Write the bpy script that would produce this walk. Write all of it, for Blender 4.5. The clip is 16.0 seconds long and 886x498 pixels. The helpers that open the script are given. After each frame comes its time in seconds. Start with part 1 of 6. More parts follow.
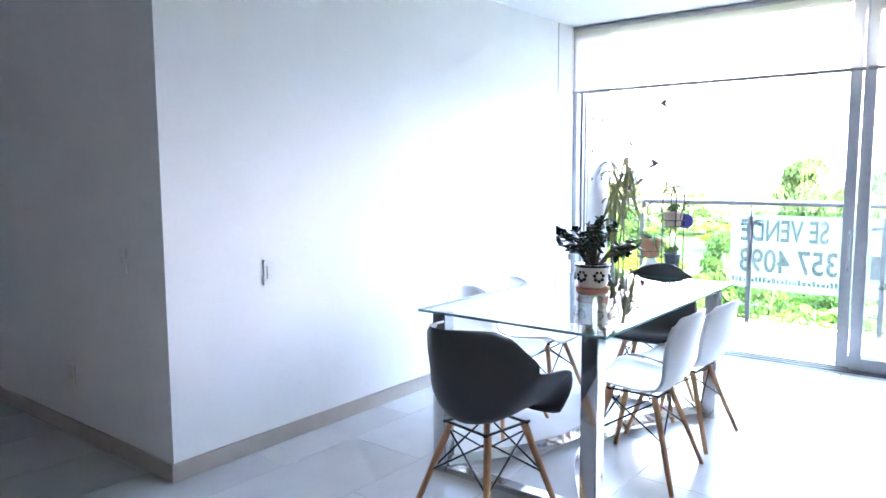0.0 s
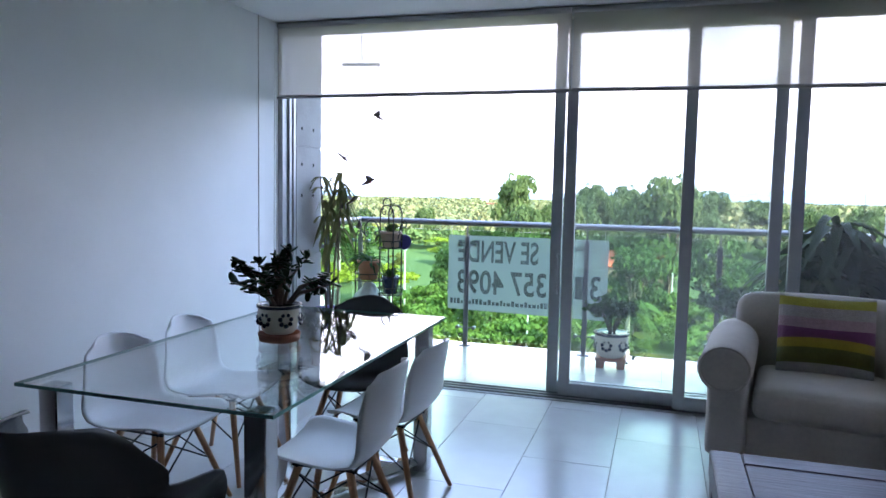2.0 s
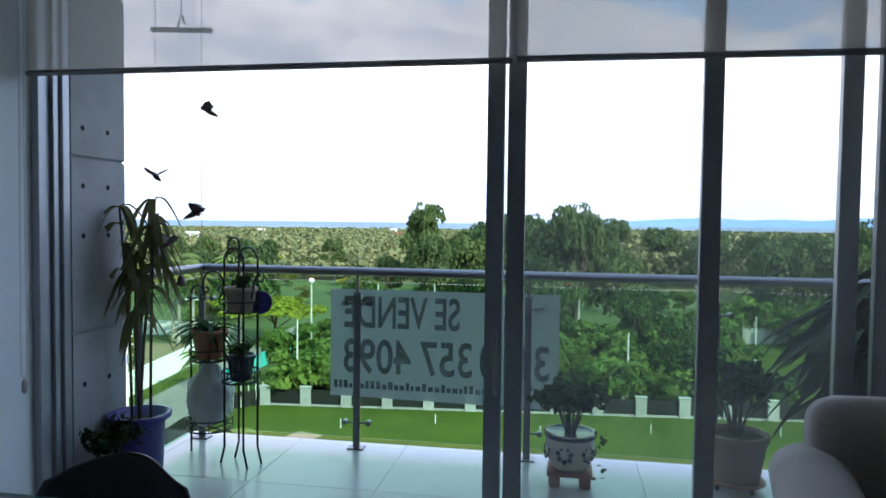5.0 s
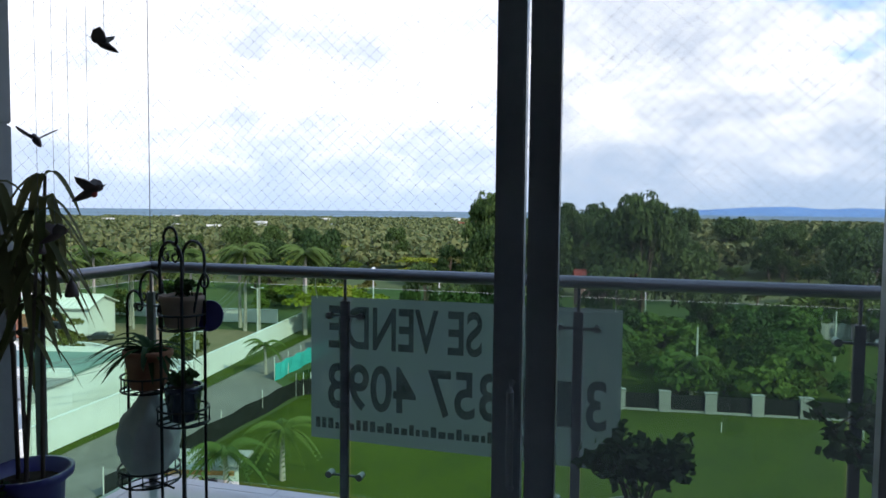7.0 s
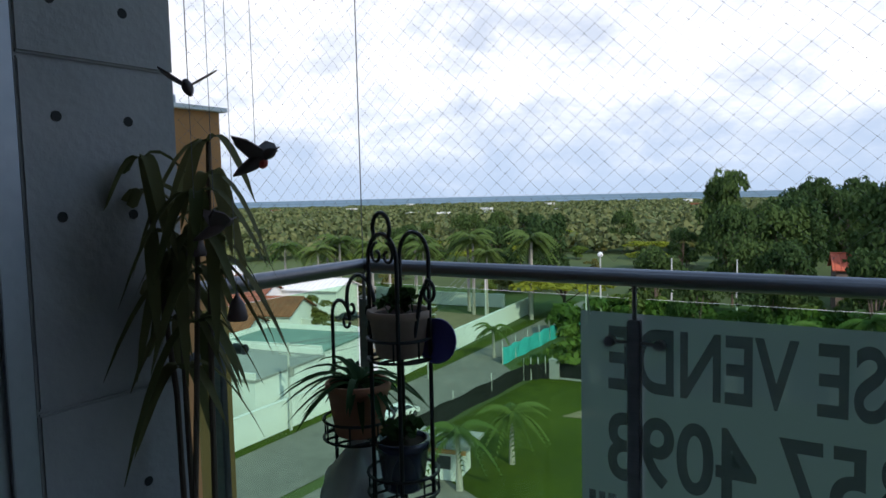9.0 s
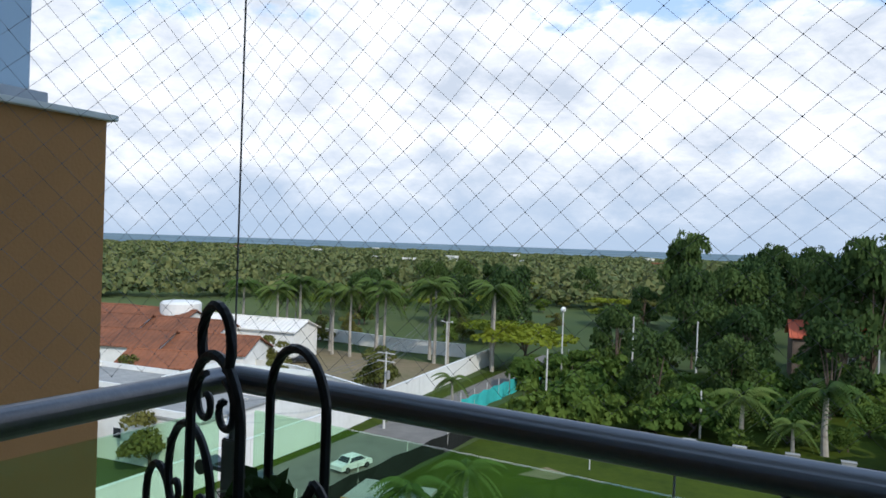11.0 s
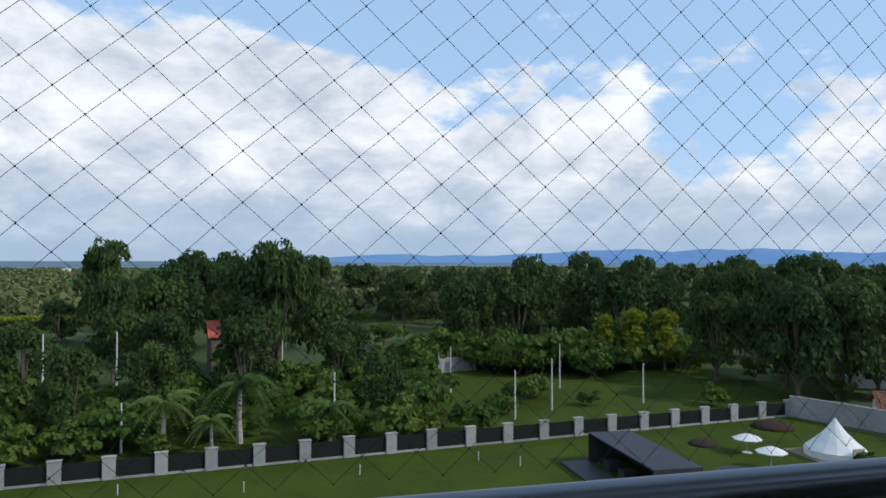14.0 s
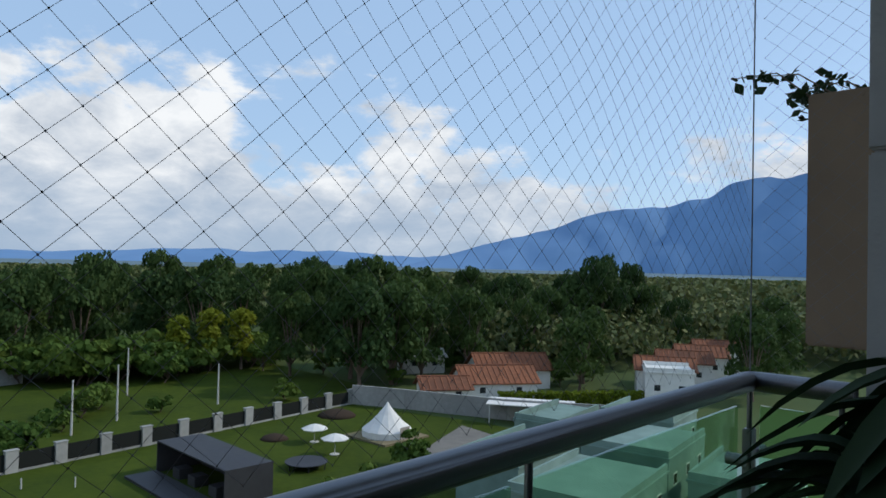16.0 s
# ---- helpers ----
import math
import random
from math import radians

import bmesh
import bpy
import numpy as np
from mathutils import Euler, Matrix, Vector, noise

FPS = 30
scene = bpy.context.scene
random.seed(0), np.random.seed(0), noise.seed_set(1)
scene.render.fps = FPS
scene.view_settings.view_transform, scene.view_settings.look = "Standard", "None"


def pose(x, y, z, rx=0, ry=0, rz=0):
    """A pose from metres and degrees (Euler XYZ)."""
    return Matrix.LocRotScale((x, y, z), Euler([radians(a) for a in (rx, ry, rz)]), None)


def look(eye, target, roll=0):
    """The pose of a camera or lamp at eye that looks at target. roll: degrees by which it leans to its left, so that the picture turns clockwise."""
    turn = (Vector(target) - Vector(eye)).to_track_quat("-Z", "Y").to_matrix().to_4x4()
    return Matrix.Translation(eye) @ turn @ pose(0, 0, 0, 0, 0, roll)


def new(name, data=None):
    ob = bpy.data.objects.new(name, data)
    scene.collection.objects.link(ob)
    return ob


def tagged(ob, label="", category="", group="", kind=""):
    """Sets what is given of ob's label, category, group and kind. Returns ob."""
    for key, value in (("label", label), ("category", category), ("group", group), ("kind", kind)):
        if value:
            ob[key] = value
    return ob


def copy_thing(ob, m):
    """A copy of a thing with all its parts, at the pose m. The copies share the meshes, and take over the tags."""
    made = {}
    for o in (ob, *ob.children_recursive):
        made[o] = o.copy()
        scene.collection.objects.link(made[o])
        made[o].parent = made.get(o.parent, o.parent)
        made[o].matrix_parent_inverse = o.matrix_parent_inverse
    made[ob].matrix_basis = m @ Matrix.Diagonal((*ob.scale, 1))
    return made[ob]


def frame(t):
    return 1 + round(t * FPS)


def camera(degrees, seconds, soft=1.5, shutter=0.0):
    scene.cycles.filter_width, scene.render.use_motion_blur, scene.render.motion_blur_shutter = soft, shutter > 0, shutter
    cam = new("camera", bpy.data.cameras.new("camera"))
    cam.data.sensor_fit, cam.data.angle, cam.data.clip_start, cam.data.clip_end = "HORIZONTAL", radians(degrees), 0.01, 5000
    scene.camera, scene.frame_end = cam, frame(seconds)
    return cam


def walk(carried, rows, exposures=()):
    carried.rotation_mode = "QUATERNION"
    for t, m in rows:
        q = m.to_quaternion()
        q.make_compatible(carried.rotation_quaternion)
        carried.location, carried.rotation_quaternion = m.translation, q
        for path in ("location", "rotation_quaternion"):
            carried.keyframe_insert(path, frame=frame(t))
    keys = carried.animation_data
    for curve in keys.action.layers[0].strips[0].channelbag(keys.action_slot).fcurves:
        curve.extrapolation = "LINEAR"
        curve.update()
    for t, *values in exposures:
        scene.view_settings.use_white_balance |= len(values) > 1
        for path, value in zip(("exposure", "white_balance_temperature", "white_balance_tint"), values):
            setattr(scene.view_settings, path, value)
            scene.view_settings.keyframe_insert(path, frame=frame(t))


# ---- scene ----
cam = camera(64.2, 16.0, soft=1.6)
PATH = [
    (0.0, look((2.843, -5.465, 1.375), (1.612, -3.904, 1.162), -0.3)),
    (0.5, look((2.798, -5.283, 1.369), (1.968, -3.477, 1.152), 0.7)),
    (1.0, look((2.774, -5.095, 1.366), (2.236, -3.179, 1.166), -0.4)),
    (1.5, look((2.721, -4.928, 1.357), (2.306, -2.982, 1.16), 0.7)),
    (2.0, look((2.712, -4.729, 1.396), (2.124, -2.825, 1.225), 1.1)),
    (2.5, look((2.547, -4.434, 1.376), (1.958, -2.528, 1.23), 1.7)),
    (3.0, look((2.454, -4.138, 1.379), (1.877, -2.229, 1.222), -0.5)),
    (3.5, look((2.4, -3.826, 1.397), (1.923, -1.887, 1.284), 1.1)),
    (4.0, look((2.383, -3.513, 1.403), (1.958, -1.561, 1.313), 1.3)),
    (4.5, look((2.325, -3.194, 1.422), (1.985, -1.225, 1.342), 0.7)),
    (7.0, look((2.326, -1.672, 1.395), (1.811, 0.257, 1.28), 0.6)),
    (7.5, look((2.187, -1.461, 1.413), (1.412, 0.38, 1.312), 0.3)),
    (8.0, look((2.029, -1.232, 1.385), (1.075, 0.518, 1.218), -1.5)),
    (8.2, look((2.001, -1.156, 1.351), (0.923, 0.519, 1.172), -2.4)),
    (10.3, pose(1.266, -0.009, 1.387, 87.28, -1.30, 31.94)),
    (10.5, pose(1.253, 0.067, 1.405, 87.78, -2.12, 32.09)),
    (11.0, pose(1.140, 0.258, 1.391, 89.36, -2.01, 30.24)),
    (11.5, pose(1.050, 0.354, 1.400, 90.91, -0.41, 21.91)),
    (12.0, pose(1.160, 0.420, 1.400, 91.61, 0.14, 13.88)),
    (12.5, pose(1.331, 0.380, 1.412, 91.59, 0.30, 7.07)),
    (13.0, pose(1.482, 0.430, 1.402, 91.01, 0.44, 0.27)),
    (13.5, pose(1.653, 0.490, 1.396, 91.03, 0.30, -6.65)),
    (14.0, pose(1.850, 0.537, 1.382, 90.79, -0.19, -14.19)),
    (14.5, pose(2.021, 0.550, 1.386, 90.94, -0.23, -21.50)),
    (15.0, pose(2.141, 0.522, 1.405, 91.28, -0.46, -29.16)),
    (15.5, pose(2.166, 0.583, 1.398, 91.73, -0.51, -38.49)),
    (16.0, pose(2.222, 0.624, 1.387, 91.21, -1.34, -47.25)),
]
walk(cam, PATH, exposures=[(0.0, 5.25, 6300, 26), (0.5, 4.65, 6200, 26), (1.0, 4.05, 6100, 25), (1.5, 3.45, 6200, 26), (2.0, 2.95, 6050, 22), (3.0, 2.4, 6000, 19), (4.5, 1.75, 6050, 16), (7.0, 0.35, 6150, 14), (8.2, 0.15, 6200, 13), (10.3, 0.05, 6250, 11), (12.5, -0.2, 6050, 8), (14.0, -0.3, 6100, 8), (16.0, -0.4, 6250, 8)])

# ---- world, sun ----
SUN_DIR = Vector((0.70, -0.42, 0.58)).normalized()   # towards the sun
world = bpy.data.worlds.new("sky")
scene.world = world
world.use_nodes = True
wn, wl = world.node_tree.nodes, world.node_tree.links
wn.clear()


def wnode(kind, **values):
    n = wn.new(kind)
    for k, v in values.items():
        n.inputs[k].default_value = v
    return n


sky = wn.new("ShaderNodeTexSky")
sky.sky_type, sky.sun_disc = "NISHITA", False
sky.sun_elevation = math.asin(SUN_DIR.z)
sky.sun_rotation = math.atan2(SUN_DIR.x, SUN_DIR.y)
sky.air_density, sky.dust_density, sky.ozone_density = 1.0, 0.6, 1.5
tc = wn.new("ShaderNodeTexCoord")
sep = wn.new("ShaderNodeSeparateXYZ")
wl.new(tc.outputs["Generated"], sep.inputs[0])
stretch = wn.new("ShaderNodeVectorMath")
stretch.operation = "MULTIPLY"
stretch.inputs[1].default_value = (1.0, 1.0, 2.1)
wl.new(tc.outputs["Generated"], stretch.inputs[0])
big = wnode("ShaderNodeTexNoise", Scale=3.1, Detail=12.0, Roughness=0.6, Distortion=0.12)
wl.new(stretch.outputs[0], big.inputs["Vector"])
fine = wnode("ShaderNodeTexNoise", Scale=7.5, Detail=10.0, Roughness=0.62, Distortion=0.25)
wl.new(stretch.outputs[0], fine.inputs["Vector"])


def wmath(op, a, b=None, c=None):
    n = wn.new("ShaderNodeMath")
    n.operation = op
    for k, v in enumerate((a, b, c)):
        if v is None:
            continue
        if isinstance(v, (int, float)):
            n.inputs[k].default_value = v
        else:
            wl.new(v, n.inputs[k])
    return n.outputs[0]


def wrange(value, a, b, c, d):
    n = wn.new("ShaderNodeMapRange")
    n.interpolation_type = "SMOOTHSTEP"
    for k, v in (("From Min", a), ("From Max", b), ("To Min", c), ("To Max", d)):
        n.inputs[k].default_value = v
    wl.new(value, n.inputs["Value"])
    return n.outputs[0]


# a bank of cumulus that stands high to the west and low to the east, thin streaks above it
bearing = wmath("ARCTAN2", sep.outputs["X"], sep.outputs["Y"])
bank = wmath("ADD", wrange(bearing, -0.45, 0.0, 0.36, 0.29), wrange(bearing, 0.46, 0.58, 0.0, -0.12))
depth = wmath("MULTIPLY", wmath("SUBTRACT", bank, sep.outputs["Z"]), 1.5)
depth = wmath("MINIMUM", wmath("MAXIMUM", depth, -0.10), 0.20)
cover_f = wrange(wmath("ADD", big.outputs["Fac"], depth), 0.485, 0.565, 0.0, 1.0)
tone = wn.new("ShaderNodeValToRGB")
tone.color_ramp.elements[0].position, tone.color_ramp.elements[0].color = 0.33, (0.70, 0.77, 0.88, 1)
tone.color_ramp.elements[1].position, tone.color_ramp.elements[1].color = 0.64, (1.30, 1.29, 1.29, 1)
wl.new(fine.outputs["Fac"], tone.inputs[0])
band = wn.new("ShaderNodeMix")                 # blue-grey cloud bases close to the horizon
band.data_type = "RGBA"
band.inputs[6].default_value = (0.54, 0.67, 0.85, 1)
wl.new(wrange(wmath("MULTIPLY_ADD", fine.outputs["Fac"], 0.16, sep.outputs["Z"]), 0.07, 0.24, 0.0, 1.0), band.inputs[0])
wl.new(tone.outputs[0], band.inputs[7])
b_sky = wnode("ShaderNodeBackground", Strength=0.15)
wl.new(sky.outputs[0], b_sky.inputs["Color"])
b_cloud = wnode("ShaderNodeBackground", Strength=0.96)
veil = wn.new("ShaderNodeMix")                 # thin bright haze over the clear parts
veil.data_type = "RGBA"
veil.inputs[6].default_value = (0.66, 0.92, 1.30, 1)
wl.new(cover_f, veil.inputs[0])
wl.new(band.outputs[2], veil.inputs[7])
wl.new(veil.outputs[2], b_cloud.inputs["Color"])
mixw = wn.new("ShaderNodeMixShader")
wl.new(wmath("MULTIPLY_ADD", cover_f, 0.35, 0.65), mixw.inputs[0])
wl.new(b_sky.outputs[0], mixw.inputs[1])
wl.new(b_cloud.outputs[0], mixw.inputs[2])
outw = wn.new("ShaderNodeOutputWorld")
wl.new(mixw.outputs[0], outw.inputs[0])

sun_data = bpy.data.lights.new("sun", "SUN")
sun_data.energy, sun_data.angle, sun_data.color = 2.9, radians(0.5), (1.0, 0.93, 0.82)
sun = new("sun", sun_data)
sun.matrix_world = look(SUN_DIR * 50, (0, 0, 0))


# ---- materials ----
def mat(name, col, col2=None, rough=0.6, metal=0.0, scale=6.0, bump=0.05, bscale=None, rand=0.0, stretchv=None, sheen=0.0, trans=0.0):
    """A surface with two scales of variation between col and col2, fine bump, and a shift of tone from piece to piece."""
    m = bpy.data.materials.new(name)
    m.use_nodes = True
    n, l = m.node_tree.nodes, m.node_tree.links
    b = n["Principled BSDF"]
    b.inputs["Roughness"].default_value, b.inputs["Metallic"].default_value = rough, metal
    if sheen:
        b.inputs["Sheen Weight"].default_value = sheen
    if rough >= 0.9:
        b.inputs["Specular IOR Level"].default_value = 0.12
    if trans:
        b.inputs["Transmission Weight"].default_value = trans
    col2 = col2 or tuple(c * 0.86 for c in col)
    t = n.new("ShaderNodeTexCoord")
    src = t.outputs["Object"]
    if stretchv:
        mp = n.new("ShaderNodeVectorMath")
        mp.operation = "MULTIPLY"
        mp.inputs[1].default_value = stretchv
        l.new(src, mp.inputs[0])
        src = mp.outputs[0]
    n1 = n.new("ShaderNodeTexNoise")
    n1.inputs["Scale"].default_value, n1.inputs["Detail"].default_value = scale, 6
    n2 = n.new("ShaderNodeTexNoise")
    n2.inputs["Scale"].default_value, n2.inputs["Detail"].default_value = scale * 0.13, 3
    l.new(src, n1.inputs["Vector"])
    l.new(src, n2.inputs["Vector"])
    a = n.new("ShaderNodeMath")
    a.operation = "MULTIPLY_ADD"
    a.inputs[1].default_value = 0.6
    l.new(n2.outputs["Fac"], a.inputs[0])
    h = n.new("ShaderNodeMath")
    h.operation = "MULTIPLY"
    h.inputs[1].default_value = 0.5
    l.new(n1.outputs["Fac"], h.inputs[0])
    l.new(h.outputs[0], a.inputs[2])
    fac = a.outputs[0]
    if rand:
        o = n.new("ShaderNodeObjectInfo")
        r = n.new("ShaderNodeMath")
        r.operation = "MULTIPLY_ADD"
        r.inputs[1].default_value = rand
        l.new(o.outputs["Random"], r.inputs[0])
        l.new(fac, r.inputs[2])
        s = n.new("ShaderNodeMath")
        s.operation = "SUBTRACT"
        s.inputs[1].default_value = rand * 0.5
        l.new(r.outputs[0], s.inputs[0])
        fac = s.outputs[0]
    ramp = n.new("ShaderNodeValToRGB")
    ramp.color_ramp.elements[0].position, ramp.color_ramp.elements[0].color = 0.36, (*col2, 1)
    ramp.color_ramp.elements[1].position, ramp.color_ramp.elements[1].color = 0.72, (*col, 1)
    l.new(fac, ramp.inputs[0])
    l.new(ramp.outputs[0], b.inputs["Base Color"])
    if bump:
        bp = n.new("ShaderNodeBump")
        bp.inputs["Strength"].default_value, bp.inputs["Distance"].default_value = bump, 0.01
        if bscale:
            n3 = n.new("ShaderNodeTexNoise")
            n3.inputs["Scale"].default_value, n3.inputs["Detail"].default_value = bscale, 4
            l.new(src, n3.inputs["Vector"])
            l.new(n3.outputs["Fac"], bp.inputs["Height"])
        else:
            l.new(n1.outputs["Fac"], bp.inputs["Height"])
        l.new(bp.outputs[0], b.inputs["Normal"])
    return m


def glass(name, tint, ior=1.5, rough=0.0, veil=0.0, veil_col=(0.8, 0.85, 0.85)):
    """Thin clear pane: tinted see-through with a mirror gloss by angle, and a slight film of dust."""
    m = bpy.data.materials.new(name)
    m.use_nodes = True
    n, l = m.node_tree.nodes, m.node_tree.links
    n.remove(n["Principled BSDF"])
    tr = n.new("ShaderNodeBsdfTransparent")
    tr.inputs[0].default_value = (*tint, 1)
    gl = n.new("ShaderNodeBsdfGlossy")
    gl.inputs["Roughness"].default_value = rough
    lw = n.new("ShaderNodeLayerWeight")
    lw.inputs["Blend"].default_value = 0.5
    pw = n.new("ShaderNodeMath")
    pw.operation = "POWER"
    pw.inputs[1].default_value = 5.0
    l.new(lw.outputs["Facing"], pw.inputs[0])
    f0 = ((ior - 1) / (ior + 1)) ** 2
    ma = n.new("ShaderNodeMath")
    ma.operation = "MULTIPLY_ADD"
    ma.inputs[1].default_value, ma.inputs[2].default_value = 1 - f0, f0
    l.new(pw.outputs[0], ma.inputs[0])
    mx = n.new("ShaderNodeMixShader")
    l.new(ma.outputs[0], mx.inputs[0])
    base = tr.outputs[0]
    if veil:
        df = n.new("ShaderNodeBsdfTranslucent")
        df.inputs[0].default_value = (*veil_col, 1)
        mv = n.new("ShaderNodeMixShader")
        mv.inputs[0].default_value = veil
        l.new(tr.outputs[0], mv.inputs[1])
        l.new(df.outputs[0], mv.inputs[2])
        base = mv.outputs[0]
    l.new(base, mx.inputs[1])
    l.new(gl.outputs[0], mx.inputs[2])
    l.new(mx.outputs[0], n["Material Output"].inputs[0])
    return m


def screen(name, col, see, through_part):
    """Woven fabric that lets part of the view and part of the light through."""
    m = bpy.data.materials.new(name)
    m.use_nodes = True
    n, l = m.node_tree.nodes, m.node_tree.links
    n.remove(n["Principled BSDF"])
    tr = n.new("ShaderNodeBsdfTransparent")
    tl = n.new("ShaderNodeBsdfTranslucent")
    df = n.new("ShaderNodeBsdfDiffuse")
    for s in (tl, df):
        s.inputs["Color"].default_value = (*col, 1)
    a, b = n.new("ShaderNodeMixShader"), n.new("ShaderNodeMixShader")
    a.inputs[0].default_value, b.inputs[0].default_value = through_part, see
    l.new(df.outputs[0], a.inputs[1])
    l.new(tl.outputs[0], a.inputs[2])
    l.new(a.outputs[0], b.inputs[1])
    l.new(tr.outputs[0], b.inputs[2])
    l.new(b.outputs[0], n["Material Output"].inputs[0])
    return m


def leafy(name, col, col2, rand=0.68, rough=0.7, through_part=0.3):
    """Foliage: tone shifts from leaf to leaf and from plant to plant; thin leaves pass some light."""
    m = bpy.data.materials.new(name)
    m.use_nodes = True
    n, l = m.node_tree.nodes, m.node_tree.links
    b = n["Principled BSDF"]
    b.inputs["Roughness"].default_value = rough
    b.inputs["Specular IOR Level"].default_value = 0.12
    g, o = n.new("ShaderNodeNewGeometry"), n.new("ShaderNodeObjectInfo")
    mixf = n.new("ShaderNodeMix")
    mixf.inputs[0].default_value = rand
    l.new(g.outputs["Random Per Island"], mixf.inputs[2])
    l.new(o.outputs["Random"], mixf.inputs[3])
    ramp = n.new("ShaderNodeValToRGB")
    ramp.color_ramp.elements[0].color, ramp.color_ramp.elements[1].color = (*col, 1), (*col2, 1)
    l.new(mixf.outputs[0], ramp.inputs[0])
    l.new(ramp.outputs[0], b.inputs["Base Color"])
    tl = n.new("ShaderNodeBsdfTranslucent")
    l.new(ramp.outputs[0], tl.inputs[0])
    mx = n.new("ShaderNodeMixShader")
    mx.inputs[0].default_value = through_part
    l.new(b.outputs[0], mx.inputs[1])
    l.new(tl.outputs[0], mx.inputs[2])
    l.new(mx.outputs[0], n["Material Output"].inputs[0])
    return m


M_WALL = mat("white_wall_paint", (0.80, 0.80, 0.79), (0.74, 0.74, 0.73), 0.85, bump=0.08, scale=3, bscale=180)
M_CEIL = mat("ceiling_paint", (0.80, 0.80, 0.80), (0.76, 0.76, 0.76), 0.9, bump=0.04, scale=2, bscale=150)
M_TILE = mat("cream_porcelain_tile", (0.49, 0.49, 0.48), (0.43, 0.43, 0.42), 0.22, scale=5, bump=0.03, rand=0.15)
M_GROUT = mat("tile_grout", (0.36, 0.35, 0.33), None, 0.9, scale=40)
M_SKIRT = mat("taupe_skirting", (0.40, 0.35, 0.31), (0.34, 0.30, 0.27), 0.5, scale=9)
M_CONC = mat("cast_concrete", (0.42, 0.41, 0.40), (0.30, 0.30, 0.29), 0.85, scale=5, bump=0.25, bscale=45)
M_HOLE = mat("dark_tie_hole", (0.05, 0.05, 0.05), None, 0.9)
M_ALU = mat("anodised_aluminium", (0.40, 0.41, 0.42), (0.34, 0.35, 0.36), 0.42, 0.6, scale=30, bump=0.01)
M_STEEL = mat("brushed_steel", (0.22, 0.22, 0.23), (0.17, 0.17, 0.18), 0.42, 0.95, scale=60, bump=0.02, stretchv=(0.1, 4, 4))
M_CHROME = mat("polished_chrome", (0.72, 0.72, 0.73), (0.66, 0.66, 0.67), 0.1, 1.0, scale=8, bump=0.0)
M_GLASS = glass("door_glass", (0.975, 0.98, 0.975), 1.42, veil=0.008)
M_RAILGLASS = glass("green_rail_glass", (0.76, 0.92, 0.78), 1.35)
M_TABLEGLASS = glass("table_glass", (0.95, 0.98, 0.97), 1.55)
M_TABLEEDGE = mat("glass_edge_green", (0.10, 0.24, 0.21), None, 0.1, scale=4, bump=0)
M_BLIND = screen("roller_blind_fabric", (0.44, 0.41, 0.37), 0.17, 0.5)
M_HEM = mat("blind_hem_bar", (0.30, 0.29, 0.28), None, 0.6)
M_CORD = mat("white_cord", (0.75, 0.74, 0.70), None, 0.6)
M_PLASTIC = mat("white_plastic", (0.78, 0.78, 0.76), None, 0.35, scale=4, bump=0.01)
M_SHELLW = mat("white_shell_plastic", (0.76, 0.77, 0.79), (0.70, 0.71, 0.73), 0.38, scale=4, bump=0.02, bscale=300)
M_SHELLD = mat("charcoal_shell_plastic", (0.035, 0.037, 0.042), (0.028, 0.03, 0.034), 0.45, scale=4, bump=0.03, bscale=300)
M_BEECH = mat("beech_dowel", (0.50, 0.27, 0.13), (0.38, 0.19, 0.09), 0.45, scale=14, bump=0.05, stretchv=(6, 6, 0.6))
M_WIRE = mat("black_steel_wire", (0.02, 0.02, 0.022), None, 0.45, 0.6)
M_LINEN = mat("beige_linen", (0.46, 0.41, 0.36), (0.39, 0.34, 0.30), 0.95, scale=60, bump=0.3, bscale=420, sheen=0.3)
M_DARKWOOD = mat("dark_stained_wood", (0.062, 0.024, 0.036), (0.028, 0.011, 0.018), 0.45, scale=9, bump=0.22, stretchv=(0.7, 7, 3))
M_CERAMIC = mat("cream_glazed_ceramic", (0.66, 0.60, 0.48), (0.58, 0.52, 0.41), 0.3, scale=9, bump=0.04)
M_NAVY = mat("navy_glaze", (0.02, 0.025, 0.05), None, 0.25, scale=9)
M_TERRA = mat("terracotta", (0.42, 0.18, 0.10), (0.30, 0.13, 0.08), 0.85, scale=12, bump=0.2)
M_CLAY = mat("weathered_pale_clay", (0.40, 0.29, 0.22), (0.27, 0.19, 0.14), 0.85, scale=14, bump=0.3)
M_SOIL = mat("potting_soil", (0.05, 0.035, 0.025), None, 0.95, scale=40, bump=0.8)
M_BLUEPOT = mat("purple_blue_plastic_pot", (0.05, 0.04, 0.20), None, 0.35)
M_IRON = mat("black_wrought_iron", (0.025, 0.027, 0.028), (0.018, 0.018, 0.019), 0.5, 0.5, scale=40, bump=0.25)
M_BAG = mat("crumpled_white_bag", (0.62, 0.62, 0.60), (0.45, 0.45, 0.44), 0.5, scale=9, bump=0.6)
M_NET = mat("net_cord", (0.15, 0.15, 0.16), None, 0.7, scale=50, bump=0)
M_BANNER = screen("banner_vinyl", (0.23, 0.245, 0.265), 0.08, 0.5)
M_LETTER = screen("banner_ink", (0.12, 0.13, 0.145), 0.48, 0.6)
M_BIRD = mat("carved_bird_wood", (0.10, 0.06, 0.05), (0.05, 0.035, 0.035), 0.55, scale=20)
M_RED = mat("red_paint", (0.42, 0.05, 0.03), None, 0.5)
M_OCHRE = mat("ochre_render", (0.44, 0.225, 0.092), (0.37, 0.19, 0.078), 0.9, scale=3, bump=0.2, bscale=60)
